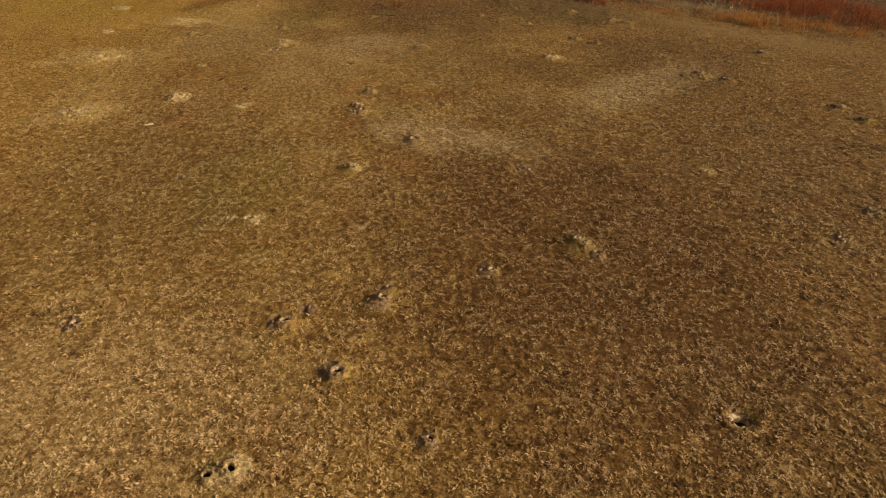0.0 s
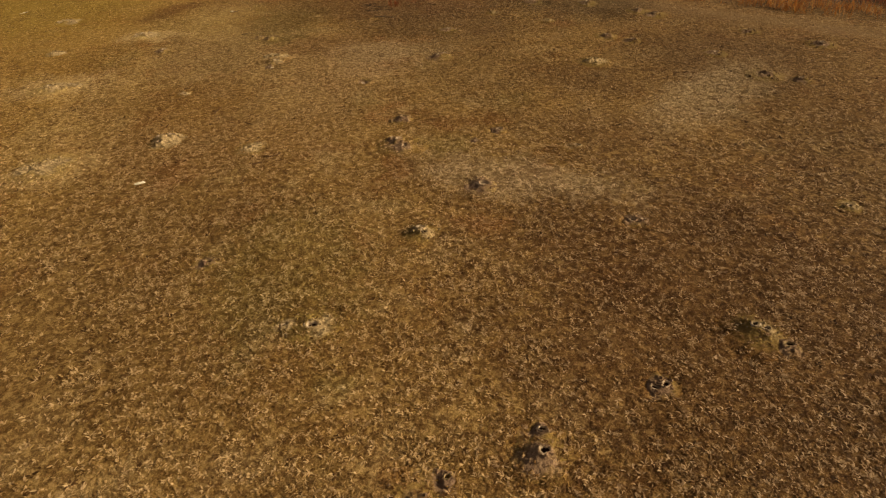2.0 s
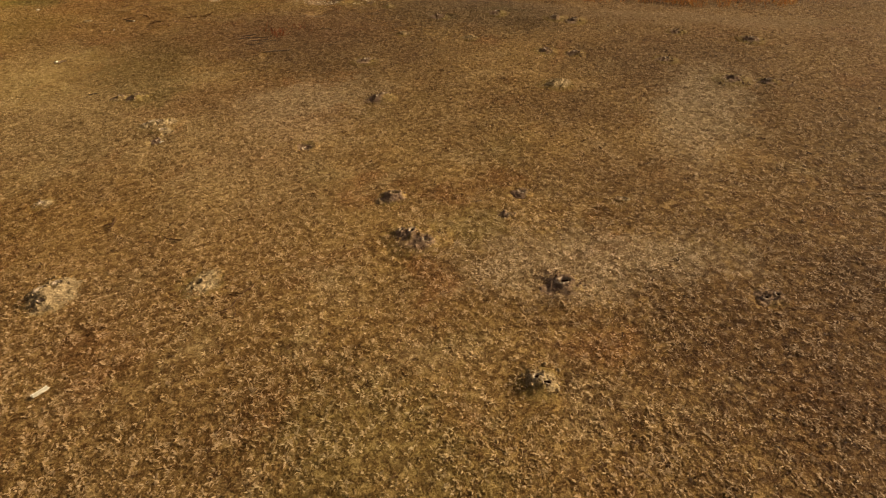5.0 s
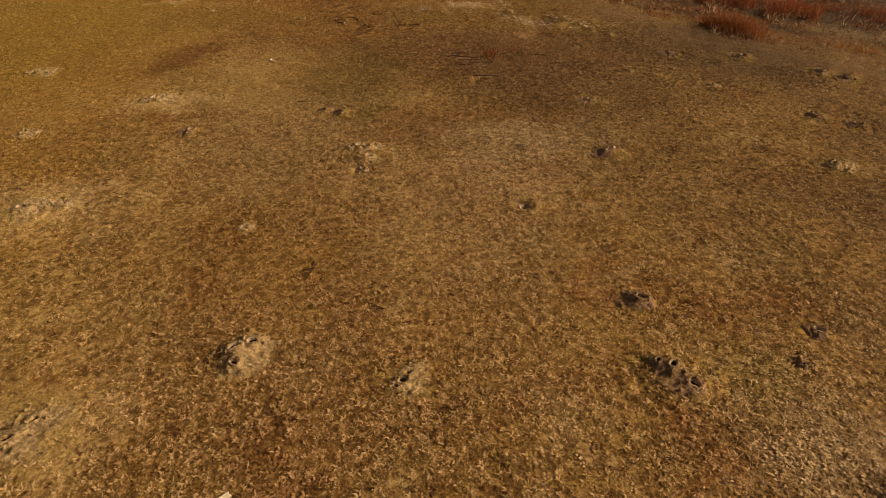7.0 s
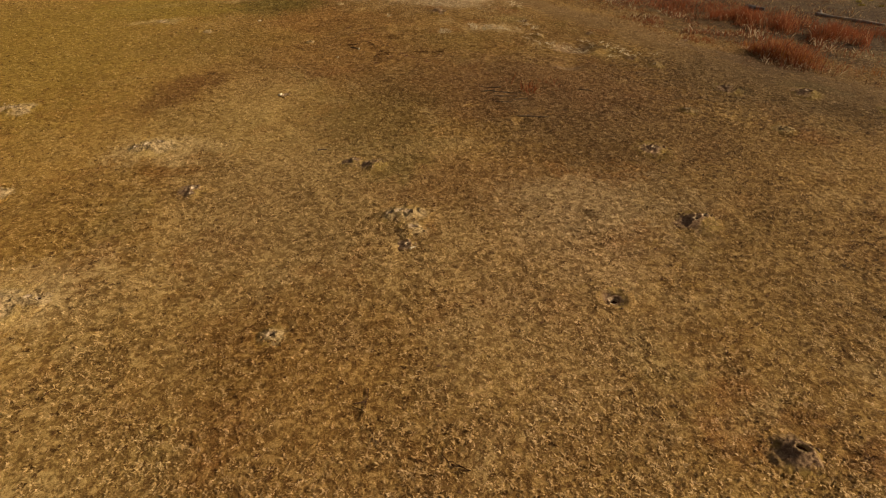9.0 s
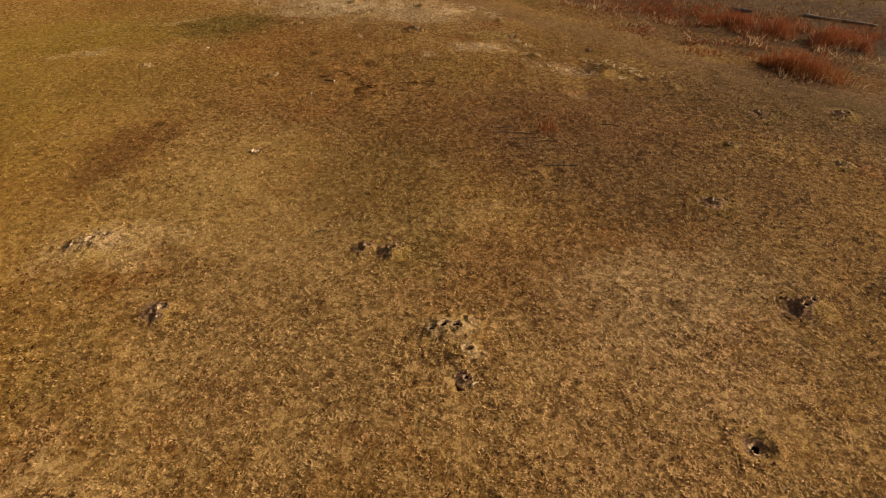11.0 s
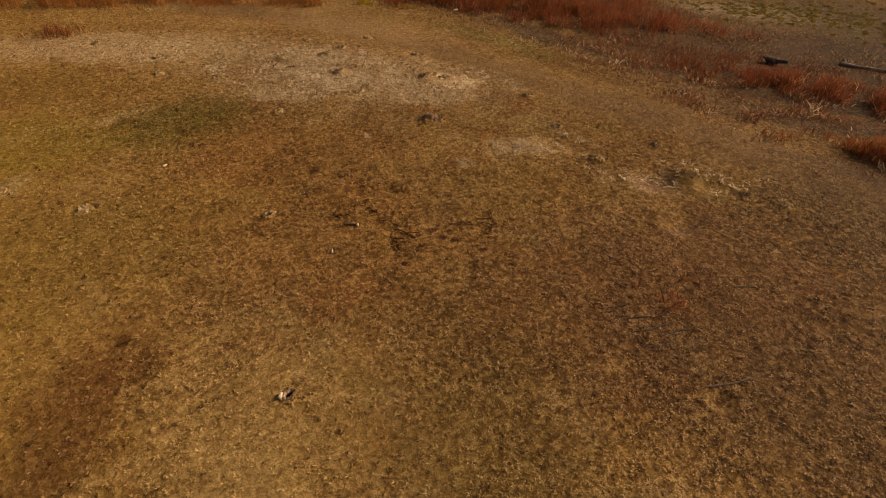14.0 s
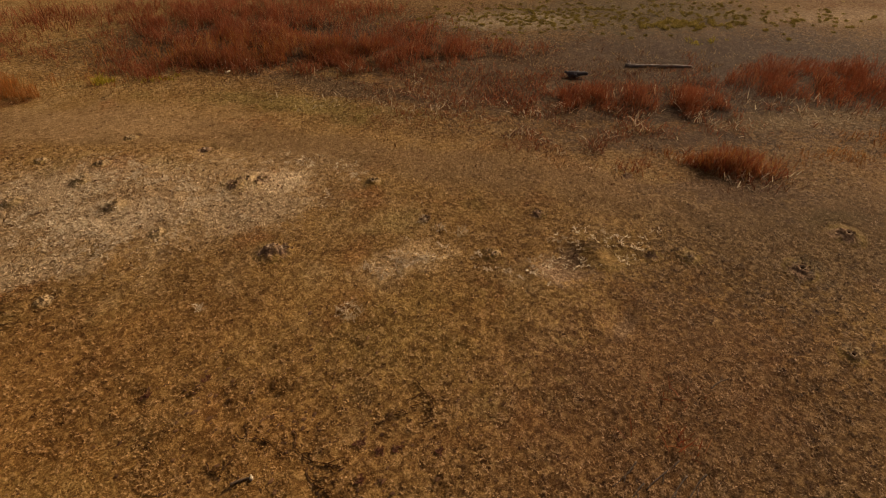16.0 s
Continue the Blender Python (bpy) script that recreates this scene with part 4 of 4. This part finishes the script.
reed_bed("stalk_field", PALE_STALKS, M_BLEACHED, 4.65, 19.36, 1.6, 0.60, -52, 80, 0.20, 34.0, 0.0075, 0.6, 0.1)
reed_bed("stalk_field", PALE_STALKS, M_BLEACHED, 2.87, 28.76, 2.8, 0.5, -58, 40, 0.26, 36.0, 0.0085, 0.5, 0.2)
reed_bed("stalk_field", PALE_STALKS, M_BLEACHED, 6.83, 21.71, 2.3, 0.7, -42, 30, 0.32, 26.0, 0.0075, 0.5, 0.2)
reed_bed("reed_bed", RED, M_REED, 4.67, 19.51, 1.75, 0.75, -52, 130, 0.26, 24.0, 0.0045, 0.3, 0.1)
reed_bed("reed_bed", ORANGE, M_ORANGE, 4.90, 19.45, 1.35, 0.42, -55, 480, 0.38, 14.0, 0.0042, 0.25, 0.0)
reed_bed("reed_bed", ORANGE, M_ORANGE, 6.98, 17.89, 0.7, 0.26, -45, 360, 0.24, 20.0, 0.0045)
reed_bed("reed_bed", ORANGE, M_ORANGE, 9.69, 16.26, 2.2, 0.6, -36, 330, 0.36, 17.0, 0.0045)
BROKEN = "short broken straw strewn over dark damp ground"
reed_bed("straw_litter", BROKEN, M_STRAW, 8.16, 22.89, 5.8, 3.2, -46, 170, 0.10, 72.0, 0.0075, 0.5, 0.2)
reed_bed("straw_litter", "dry straw and dark stalk litter on the open trail", M_STRAW, 3.17, 22.73, 3.2, 1.3, -58, 60, 0.09, 72.0, 0.0065, 0.5, 0.1)
reed_bed("straw_litter", "dry straw and dark stalk litter on the open trail", M_LITTER, 3.14, 22.52, 3.4, 1.5, -58, 120, 0.09, 70.0, 0.0075, 0.5, 0.0)
reed_bed("straw_litter", BROKEN, M_LITTER, 7.53, 22.89, 5.6, 3.0, -46, 300, 0.12, 66.0, 0.0060, 0.5, 0.2)
reed_bed("straw_litter", BROKEN, M_STRAW, 2.79, 26.41, 3.0, 0.9, -58, 160, 0.075, 74.0, 0.0050, 0.5, 0.2)
reed_bed("straw_litter", "bleached broken straw strewn over the pale flat", M_BLEACHED, -2.94, 25.94, 3.2, 1.5, -38, 420, 0.070, 74.0, 0.0060, 0.5, 0.1)
reed_bed("straw_litter", "broken dark straw strewn over the pale flat", M_LITTER, -2.94, 26.04, 3.6, 1.8, -28, 90, 0.075, 70.0, 0.0070, 0.5, 0.0)
DARK_LITTER = "flattened dark red stalks lying between the reeds"
reed_bed("reed_litter", DARK_LITTER, M_LITTER, 7.77, 21.51, 4.8, 2.0, -42, 150, 0.22, 66.0, 0.005, 0.6, 0.6)
reed_bed("reed_litter", DARK_LITTER, M_LITTER, 3.09, 28.99, 4.2, 1.9, -44, 150, 0.22, 66.0, 0.005, 0.6, 0.6)
# dark litter that also paints the shade at the foot of the clump
reed_bed("reed_litter", DARK_LITTER, M_LITTER, 4.39, 18.92, 1.4, 0.4, -55, 260, 0.20, 68.0, 0.005, 0.6, 0.6)
reed_bed("reed_litter", "flattened orange grass beside the trail", M_ORANGE, 4.90, 19.71, 2.6, 0.7, -50, 120, 0.14, 58.0, 0.0045, 0.6, 0.4)
reed_bed("stalk_field", PALE_STALKS, M_BLEACHED, 5.46, 22.00, 2.9, 0.8, -48, 80, 0.20, 46.0, 0.0085, 0.6, 0.1)
reed_bed("stalk_field", PALE_STALKS, M_BLEACHED, 8.67, 19.15, 2.4, 0.7, -36, 40, 0.20, 44.0, 0.0085, 0.6, 0.1)
reed_bed("stalk_field", PALE_STALKS, M_BLEACHED, 3.21, 25.39, 3.4, 0.9, -54, 45, 0.18, 48.0, 0.0085, 0.6, 0.1)
reed_bed("stalk_field", PALE_STALKS, M_STRAW, 3.74, 31.10, 4.2, 1.9, -44, 60, 0.42, 24.0, 0.0050, 0.4, 0.2)
reed_bed("stalk_field", PALE_STALKS, M_REED, 5.43, 23.88, 3.6, 1.8, -50, 300, 0.17, 34.0, 0.0050, 0.5, 0.5)
reed_bed("stalk_field", PALE_STALKS, M_BLEACHED, 4.20, 20.60, 1.7, 0.45, -44, 110, 0.17, 46.0, 0.0070, 0.6, 0.0)
reed_bed("reed_litter", DARK_LITTER, M_LITTER, 4.40, 20.75, 2.2, 0.6, -44, 420, 0.15, 62.0, 0.0060, 0.6, 0.0)
reed_bed("reed_litter", "low reddish stalk litter in turf beside the trail", M_REED, 0.92, 21.93, 0.50, 0.32, -30, 260, 0.09, 60.0, 0.0050, 0.5, 0.0)
reed_bed("reed_litter", "low reddish stalk litter in turf beside the trail", M_REED, 3.20, 22.50, 1.3, 0.45, -50, 170, 0.12, 52.0, 0.0050, 0.5, 0.0)
reed_bed("stalk_field", PALE_STALKS, M_BLEACHED, 4.25, 22.00, 1.7, 0.75, -48, 60, 0.17, 42.0, 0.0070, 0.6, 0.0)
reed_bed("stalk_field", "sparse low red stalks between trail and reeds", M_REED, 4.40, 21.90, 1.9, 0.85, -48, 240, 0.18, 36.0, 0.0050, 0.5, -0.05)
reed_bed("stalk_field", PALE_STALKS, M_STRAW, 3.56, 21.52, 1.9, 0.6, -50, 60, 0.15, 42.0, 0.0050, 0.6, 0.1)
reed_bed("olive_grass", "thin olive grass at the edge of the trail", M_TUSSOCK, 1.93, 26.05, 2.5, 0.55, -55, 260, 0.07, 55.0, 0.0060, 0.6, -0.05)
reed_bed("yellow_shrub", "low yellow-green leafy plant beside the reeds", M_GREEN, -0.74, 31.54, 0.30, 0.22, 0, 1500, 0.26, 30.0, 0.010, 0.4, 1.0)
reed_bed("yellow_shrub", "low yellow-green leafy plant beside the reeds", M_GREEN, 0.17, 30.77, 0.45, 0.22, -30, 500, 0.16, 34.0, 0.009, 0.4, 0.2)
reed_bed("yellow_shrub", "low yellow-green leafy plant beside the log", M_GREEN, 12.34, 22.30, 0.6, 0.35, -30, 300, 0.15, 34.0, 0.010, 0.4, 0.2)
reed_bed("red_seedling", "small red dry plant with bare stems", M_REED, -1.36, 17.92, 0.14, 0.20, 0, 420, 0.26, 24.0, 0.0055, 0.3, 1.5)
reed_bed("red_seedling", "small red dry plant with bare stems", M_REED, -1.60, 18.26, 0.12, 0.12, 0, 380, 0.22, 24.0, 0.0055, 0.3, 1.5)
reed_bed("red_seedling", "small red dry plants lying over in the turf", M_REED, -0.95, 18.19, 0.50, 0.35, -20, 150, 0.14, 58.0, 0.0050, 0.5, 0.2)


def tussock_field(label, mat, cx, cy, rx, ry, turn, count, size):
    """Separate low clumps of grass on open ground."""
    x, y = [], []
    while len(x) < count:
        px, py = cx + rng.normal(0, 0.5) * rx, cy + rng.normal(0, 0.5) * ry
        dx, dy = px - cx, py - cy
        c, k = math.cos(radians(turn)), math.sin(radians(turn))
        x.append(cx + dx * c - dy * k)
        y.append(cy + dx * k + dy * c)
    x, y = np.array(x), np.array(y)
    r = size * rng.uniform(0.5, 1.4, count)
    n = 70
    a, d = rng.uniform(0, 2 * np.pi, (count, n)), np.sqrt(rng.random((count, n)))
    bx, by = (x[:, None] + 1.3 * r[:, None] * d * np.cos(a)).ravel(), (y[:, None] + r[:, None] * d * np.sin(a)).ravel()
    h = (1.15 * r[:, None] * (1.15 - 0.6 * d) * rng.uniform(0.6, 1.2, (count, n))).ravel()
    v, t = stems(bx, by, land(bx, by), h, np.full(len(bx), 0.011), 26.0, 0.5 * rng.uniform(0, 1.5, len(bx)))
    tagged(new("tussock_field", triangles_mesh("tussock_field", v, t, mat)), label, "tussocks", kind="stuff")


tussock_field("low olive-yellow grass tussocks on pale ground", M_TUSSOCK, 13.09, 25.49, 5.8, 2.2, -42, 420, 0.052)
tussock_field("larger olive-yellow grass tussocks on damp ground", M_TUSSOCK, 13.50, 23.30, 1.8, 0.6, -42, 60, 0.085)
tussock_field("low olive-yellow grass tussocks on pale ground", M_TUSSOCK, 10.18, 27.67, 2.8, 1.2, -50, 150, 0.05)
tussock_field("low olive-yellow grass tussocks on pale ground", M_TUSSOCK, 16.35, 21.31, 3.0, 1.4, -42, 80, 0.06)


def tussock(label, mat, x, y, spread, length, count, lean, width=0.006):
    """One clump of long dry blades that fall outwards."""
    a, d = rng.uniform(0, 2 * np.pi, count), np.sqrt(rng.random(count)) * spread
    bx, by = x + d * np.cos(a), y + d * np.sin(a)
    h = length * rng.uniform(0.5, 1.2, count)
    v, t = stems(bx, by, land(bx, by) + 0.01, h, width * rng.uniform(0.6, 1.4, count), lean, 0.5 * rng.uniform(0, 1.5, count))
    tagged(new("grass_tussock", triangles_mesh("grass_tussock", v, t, mat)), label, "tussock")


tussock("pale dry grass tussock standing in brown turf", M_BLEACHED, -2.26, 21.67, 0.16, 0.07, 170, 70, 0.005)
for k in range(9):   # bleached tufts on the trodden patch beside the flat
    tussock("small bleached tuft of flattened grass", M_BLEACHED, -0.98 + 0.45 * rng.normal(), 21.85 + 0.20 * rng.normal(), 0.09, 0.08, 45, 78, 0.006)
tussock("small pale dry tuft in orange turf", M_BLEACHED, -3.43, 23.05, 0.05, 0.09, 24, 66)


# ---- loose wood ----
def branch(name, label, category, mat, x, y, length, radius, turn, sag=0.03, forks=(), rise=0.0, taper=0.55, sides=9, steps=14):
    """A bent, knotty piece of wood that lies on the ground, with optional side shoots."""
    def tube(p0, direction, ln, r0, seed):
        r = np.random.default_rng(seed)
        vs, fs = [], []
        d = Vector(direction).normalized()
        s = d.cross(Vector((0, 0, 1))).normalized()
        u = s.cross(d)
        for i in range(steps + 1):
            f = i / steps
            c = Vector(p0) + d * ln * f + s * (sag * ln * math.sin(3.1 * f + seed)) + u * (0.25 * sag * ln * math.sin(5.3 * f + 2 * seed))
            rr = r0 * (1 - (1 - taper) * f) * (1 + 0.10 * math.sin(9 * f + seed))
            for j in range(sides):
                a = 2 * math.pi * j / sides
                q = rr * (1 + r.uniform(-0.14, 0.14))
                vs.append(c + s * q * math.cos(a) + u * q * math.sin(a))
        for i in range(steps):
            for j in range(sides):
                a, b = i * sides + j, i * sides + (j + 1) % sides
                fs.append((a, a + sides, b + sides, b))
        fs.append(tuple(range(sides)))
        fs.append(tuple(steps * sides + j for j in reversed(range(sides))))
        return mesh_from(name, vs, fs, mat)

    thing = new(name)
    thing.matrix_world = pose(x, y, float(land(np.array(x), np.array(y))) + radius * 0.75, 0, 0, turn)
    part("stem", tube((-length / 2, 0, 0), (1, 0, rise), length, radius, 3 + len(bpy.data.objects) % 7), thing)
    for k, (at, ang, ln, up) in enumerate(forks):
        way = (math.cos(radians(ang)), math.sin(radians(ang)), up)
        part("side_shoot", tube((-length / 2 + at * length, 0, rise * at * length), way, ln, radius * 0.6, 11 + k), thing)
    return tagged(thing, label, category)


def splinter(name, label, x, y, length, width, thick, turn):
    """A broken piece of board: timeworn edges, ragged ends."""
    bm = bmesh.new()
    bmesh.ops.create_cube(bm, size=1)
    bmesh.ops.scale(bm, vec=(length, width, thick), verts=bm.verts)
    bmesh.ops.bevel(bm, geom=bm.edges, offset=thick * 0.25, segments=2, affect="EDGES")
    bmesh.ops.subdivide_edges(bm, edges=[e for e in bm.edges if e.calc_length() > 0.4 * width], cuts=3, use_grid_fill=True)
    for v in bm.verts:
        v.co += 0.006 * Vector((2 * noise.noise(v.co * 60), noise.noise(v.co * 50 + Vector((3, 0, 0))), 0.4 * noise.noise(v.co * 40)))
    me = bpy.data.meshes.new(name)
    bm.to_mesh(me)
    bm.free()
    me.materials.append(M_PALE)
    ob = new(name, me)
    ob.matrix_world = pose(x, y, float(land(np.array(x), np.array(y))) + thick + 0.006, 4, 3, turn)
    return tagged(ob, label, "wood chip")


branch("log", "weathered grey log lying on dark damp ground", "log", M_LOG, 9.21, 22.50, 1.72, 0.046, -52, 0.012, rise=0.0, taper=0.75, sides=14, steps=22,
       forks=((0.08, 120, 0.16, 0.6), (0.55, -60, 0.12, 0.4)))
branch("stump", "black rotten driftwood stump among the reeds", "driftwood", M_DARKWOOD, 7.16, 23.73, 0.46, 0.090, -48, 0.08, rise=0.08, taper=0.40, sides=12,
       forks=((0.15, 150, 0.18, 0.16), (0.45, 70, 0.14, 0.25), (0.3, -80, 0.14, 0.1), (0.6, 20, 0.16, 0.1)))
splinter("wood_chip", "flat bleached splinter of board lying on the grass", -5.16, 9.14, 0.13, 0.046, 0.014, 31)
branch("twig", "short dark twig lying in the grass", "twig", M_TWIG, 1.24, 2.68, 0.19, 0.009, -12, 0.05, forks=((0.6, 50, 0.06, 0.2),))
branch("twig", "short brown twig with a pale broken end", "twig", M_TWIG, -5.00, 16.23, 0.16, 0.011, -4, 0.03)
branch("twig", "thin brown twig lying in the turf", "twig", M_TWIG, -0.34, 17.85, 0.30, 0.009, -22, 0.06, forks=((0.5, 35, 0.12, 0.1),))
branch("twig", "long thin curved twig beside a burrow hole", "twig", M_TWIG, -1.63, 16.88, 0.55, 0.013, -8, 0.05, forks=((0.35, 40, 0.14, 0.1), (0.7, -35, 0.12, 0.1)))
branch("twig", "short dark twig lying in the grass", "twig", M_TWIG, -0.55, 10.10, 0.14, 0.007, 160, 0.05)
# dark stems laid along the shadow direction, in place of the plants' cast shadows
for tx, ty, tl, ta in ((-1.78, 17.90, 0.50, 172), (-1.85, 17.75, 0.42, 168), (-2.01, 18.18, 0.38, 176), (-1.67, 17.61, 0.34, 170), (-1.94, 17.53, 0.30, 165), (-2.10, 18.01, 0.26, 178)):
    branch("shadow_streak", "thin dark stem standing in for the shadow of a red plant", "stem", M_SHADOW_STREAK, tx, ty, tl, 0.010, ta, 0.05, forks=((0.5, 30, 0.10, 0.1),))
branch("pale_chip", "small bleached chip on the turf", "wood chip", M_PALE, -4.00, 13.67, 0.07, 0.012, 20, 0.01, sides=6, steps=4)
branch("pale_chip", "small bleached chip on the turf", "wood chip", M_PALE, -6.57, 23.44, 0.08, 0.018, 30, 0.01, sides=6, steps=4)
branch("pale_chip", "small bleached chip on the turf", "wood chip", M_PALE, -4.72, 20.43, 0.07, 0.013, 75, 0.01, sides=6, steps=4)
branch("pale_chip", "small bleached chip beside a burrow hole", "wood chip", M_PALE, -5.75, 18.45, 0.07, 0.024, 60, 0.01, sides=7, steps=4)
# this stub is added in place of a dark clod and its shadow
branch("twig", "short brown stub standing in for a clod and its shadow", "twig", M_TWIG, -4.36, 20.84, 0.17, 0.016, -25, 0.02)
branch("pale_chip", "small bleached chip at the end of a stub", "wood chip", M_PALE, -4.27, 20.79, 0.05, 0.018, 65, 0.01, sides=7, steps=4)
branch("pale_chip", "small bleached chip at the foot of the reeds", "wood chip", M_PALE, 1.43, 29.98, 0.13, 0.03, 10, 0.01, sides=6, steps=4)
branch("twig", "pale stick lying in the western grass", "twig", M_PALE, -11.86, 19.83, 0.22, 0.010, 52, 0.03)


# ---- dark clods in the turf, standing in for shaded hoof pits ----
def clods(label, cx, cy, rx, ry, turn, count, size, mat):
    vs, fs = [], []
    r = np.random.default_rng(int(abs(cx * 31 + cy * 17)))
    ball = bmesh.new()
    bmesh.ops.create_icosphere(ball, subdivisions=1, radius=1)
    bv, bf = [v.co.copy() for v in ball.verts], [[v.index for v in f.verts] for f in ball.faces]
    ball.free()
    while count:
        u, w = r.normal(0, 0.5, 2)
        px = cx + rx * u * math.cos(radians(turn)) - ry * w * math.sin(radians(turn))
        py = cy + rx * u * math.sin(radians(turn)) + ry * w * math.cos(radians(turn))
        s, o, z = size * r.uniform(0.5, 1.3), len(vs), float(land(np.array(px), np.array(py)))
        st = r.uniform(0.8, 1.5)
        for v in bv:
            q = s * r.uniform(0.45, 1.35)
            vs.append((px + v.x * q * st, py + v.y * q * 0.8, z + 0.1 * s + v.z * q * 0.30))
        fs += [tuple(o + i for i in f) for f in bf]
        count -= 1
    tagged(new("earth_clods", mesh_from("earth_clods", vs, fs, mat, False)), label, "clods", kind="stuff")


# dark colour that makes the clods read as pits in shade
M_CLOD = make_stem_material("dark_clod", (0.075, 0.038, 0.021), (0.125, 0.064, 0.034), (0.180, 0.096, 0.050), 0.95)
clods("dark clods standing in for shaded hoof pits in brown turf", -3.92, 21.31, 1.9, 1.2, -20, 150, 0.024, M_CLOD)
clods("dark clods standing in for shaded hoof pits in brown turf", -2.90, 19.90, 1.8, 0.8, -20, 110, 0.022, M_CLOD)
clods("dark clods standing in for shaded hoof pits beside the trail", 1.90, 19.80, 1.5, 0.8, -40, 60, 0.021, M_CLOD)
clods("scattered small dark clods on the pale flat", -2.65, 26.03, 3.2, 1.6, -28, 50, 0.026, M_CLOD)
clods("scattered small dark clods in the meadow", -1.50, 14.50, 4.5, 6.0, 0, 70, 0.020, M_CLOD)


PIT_SPOTS = [(-3.39, 20.27), (-3.34, 20.07), (-3.20, 19.97), (-3.65, 19.98), (-2.97, 19.63), (-3.97, 19.80), (-3.94, 22.06), (-4.43, 22.37)]


def pit_shade():
    """Small heaps of dark leaves, added in place of the shade inside hoof prints."""
    x = np.concatenate([px + rng.normal(0, 0.022, 11) for px, _ in PIT_SPOTS])
    y = np.concatenate([py + rng.normal(0, 0.016, 11) for _, py in PIT_SPOTS])
    v, t = tufts(x, y, land(x, y) + 0.012, 5, np.full(len(x), 0.030), np.full(len(x), 0.008), (60, 88), (80, 100))
    tagged(new("pit_shade_leaves", triangles_mesh("pit_shade_leaves", v, t, M_LITTER)), "dark leaf tufts standing in for shaded pits in brown turf", "litter", kind="stuff")


pit_shade()


# ---- drying cracks in the soil ----
def crack(x, y, way, length, seed):
    """A jagged open crack: a thin dark groove that wanders and forks."""
    r = np.random.default_rng(seed)
    vs, fs = [], []

    def run(px, py, a, ln, w0):
        steps = max(4, int(ln / 0.035))
        for i in range(steps + 1):
            w = w0 * (1 - i / steps) ** 0.6 * r.uniform(0.6, 1.4) + 0.0010
            z = float(land(np.array(px), np.array(py)))
            o = len(vs)
            nx, ny = -math.sin(a), math.cos(a)
            vs.extend([(px - nx * w, py - ny * w, z + 0.016), (px, py, z + 0.008), (px + nx * w, py + ny * w, z + 0.016)])
            if i:
                fs.extend([(o - 3, o - 2, o + 1, o), (o - 2, o - 1, o + 2, o + 1)])
            if w0 > 0.0035 and i in (steps // 3, 2 * steps // 3):
                run(px, py, a + r.choice((-1, 1)) * r.uniform(0.6, 1.2), ln * r.uniform(0.25, 0.45), 0.0022)
            a += r.normal(0, 0.42)
            px, py = px + 0.035 * math.cos(a), py + 0.035 * math.sin(a)

    run(x, y, radians(way), length, 0.0040)
    tagged(new("soil_crack", mesh_from("soil_crack", vs, fs, M_CRACK, False)), "thin jagged drying crack in brown soil", "crack")


M_CRACK = make_stem_material("crack_soil", (0.100, 0.052, 0.030), (0.130, 0.068, 0.039), (0.165, 0.090, 0.052), 0.95)
for k, (cx, cy, way, length) in enumerate(((-4.11, 21.29, -70, 0.45), (-3.73, 20.85, -100, 0.75), (-4.46, 21.24, -60, 0.40), (-2.86, 19.98, -105, 0.80),
                                           (-3.87, 20.47, -140, 0.5), (-3.15, 20.32, -80, 0.4),
                                           (-3.30, 9.72, -100, 0.55), (-4.61, 11.78, -95, 0.35), (-4.10, 11.06, -85, 0.25))):
    crack(cx, cy, way, length, 60 + k)
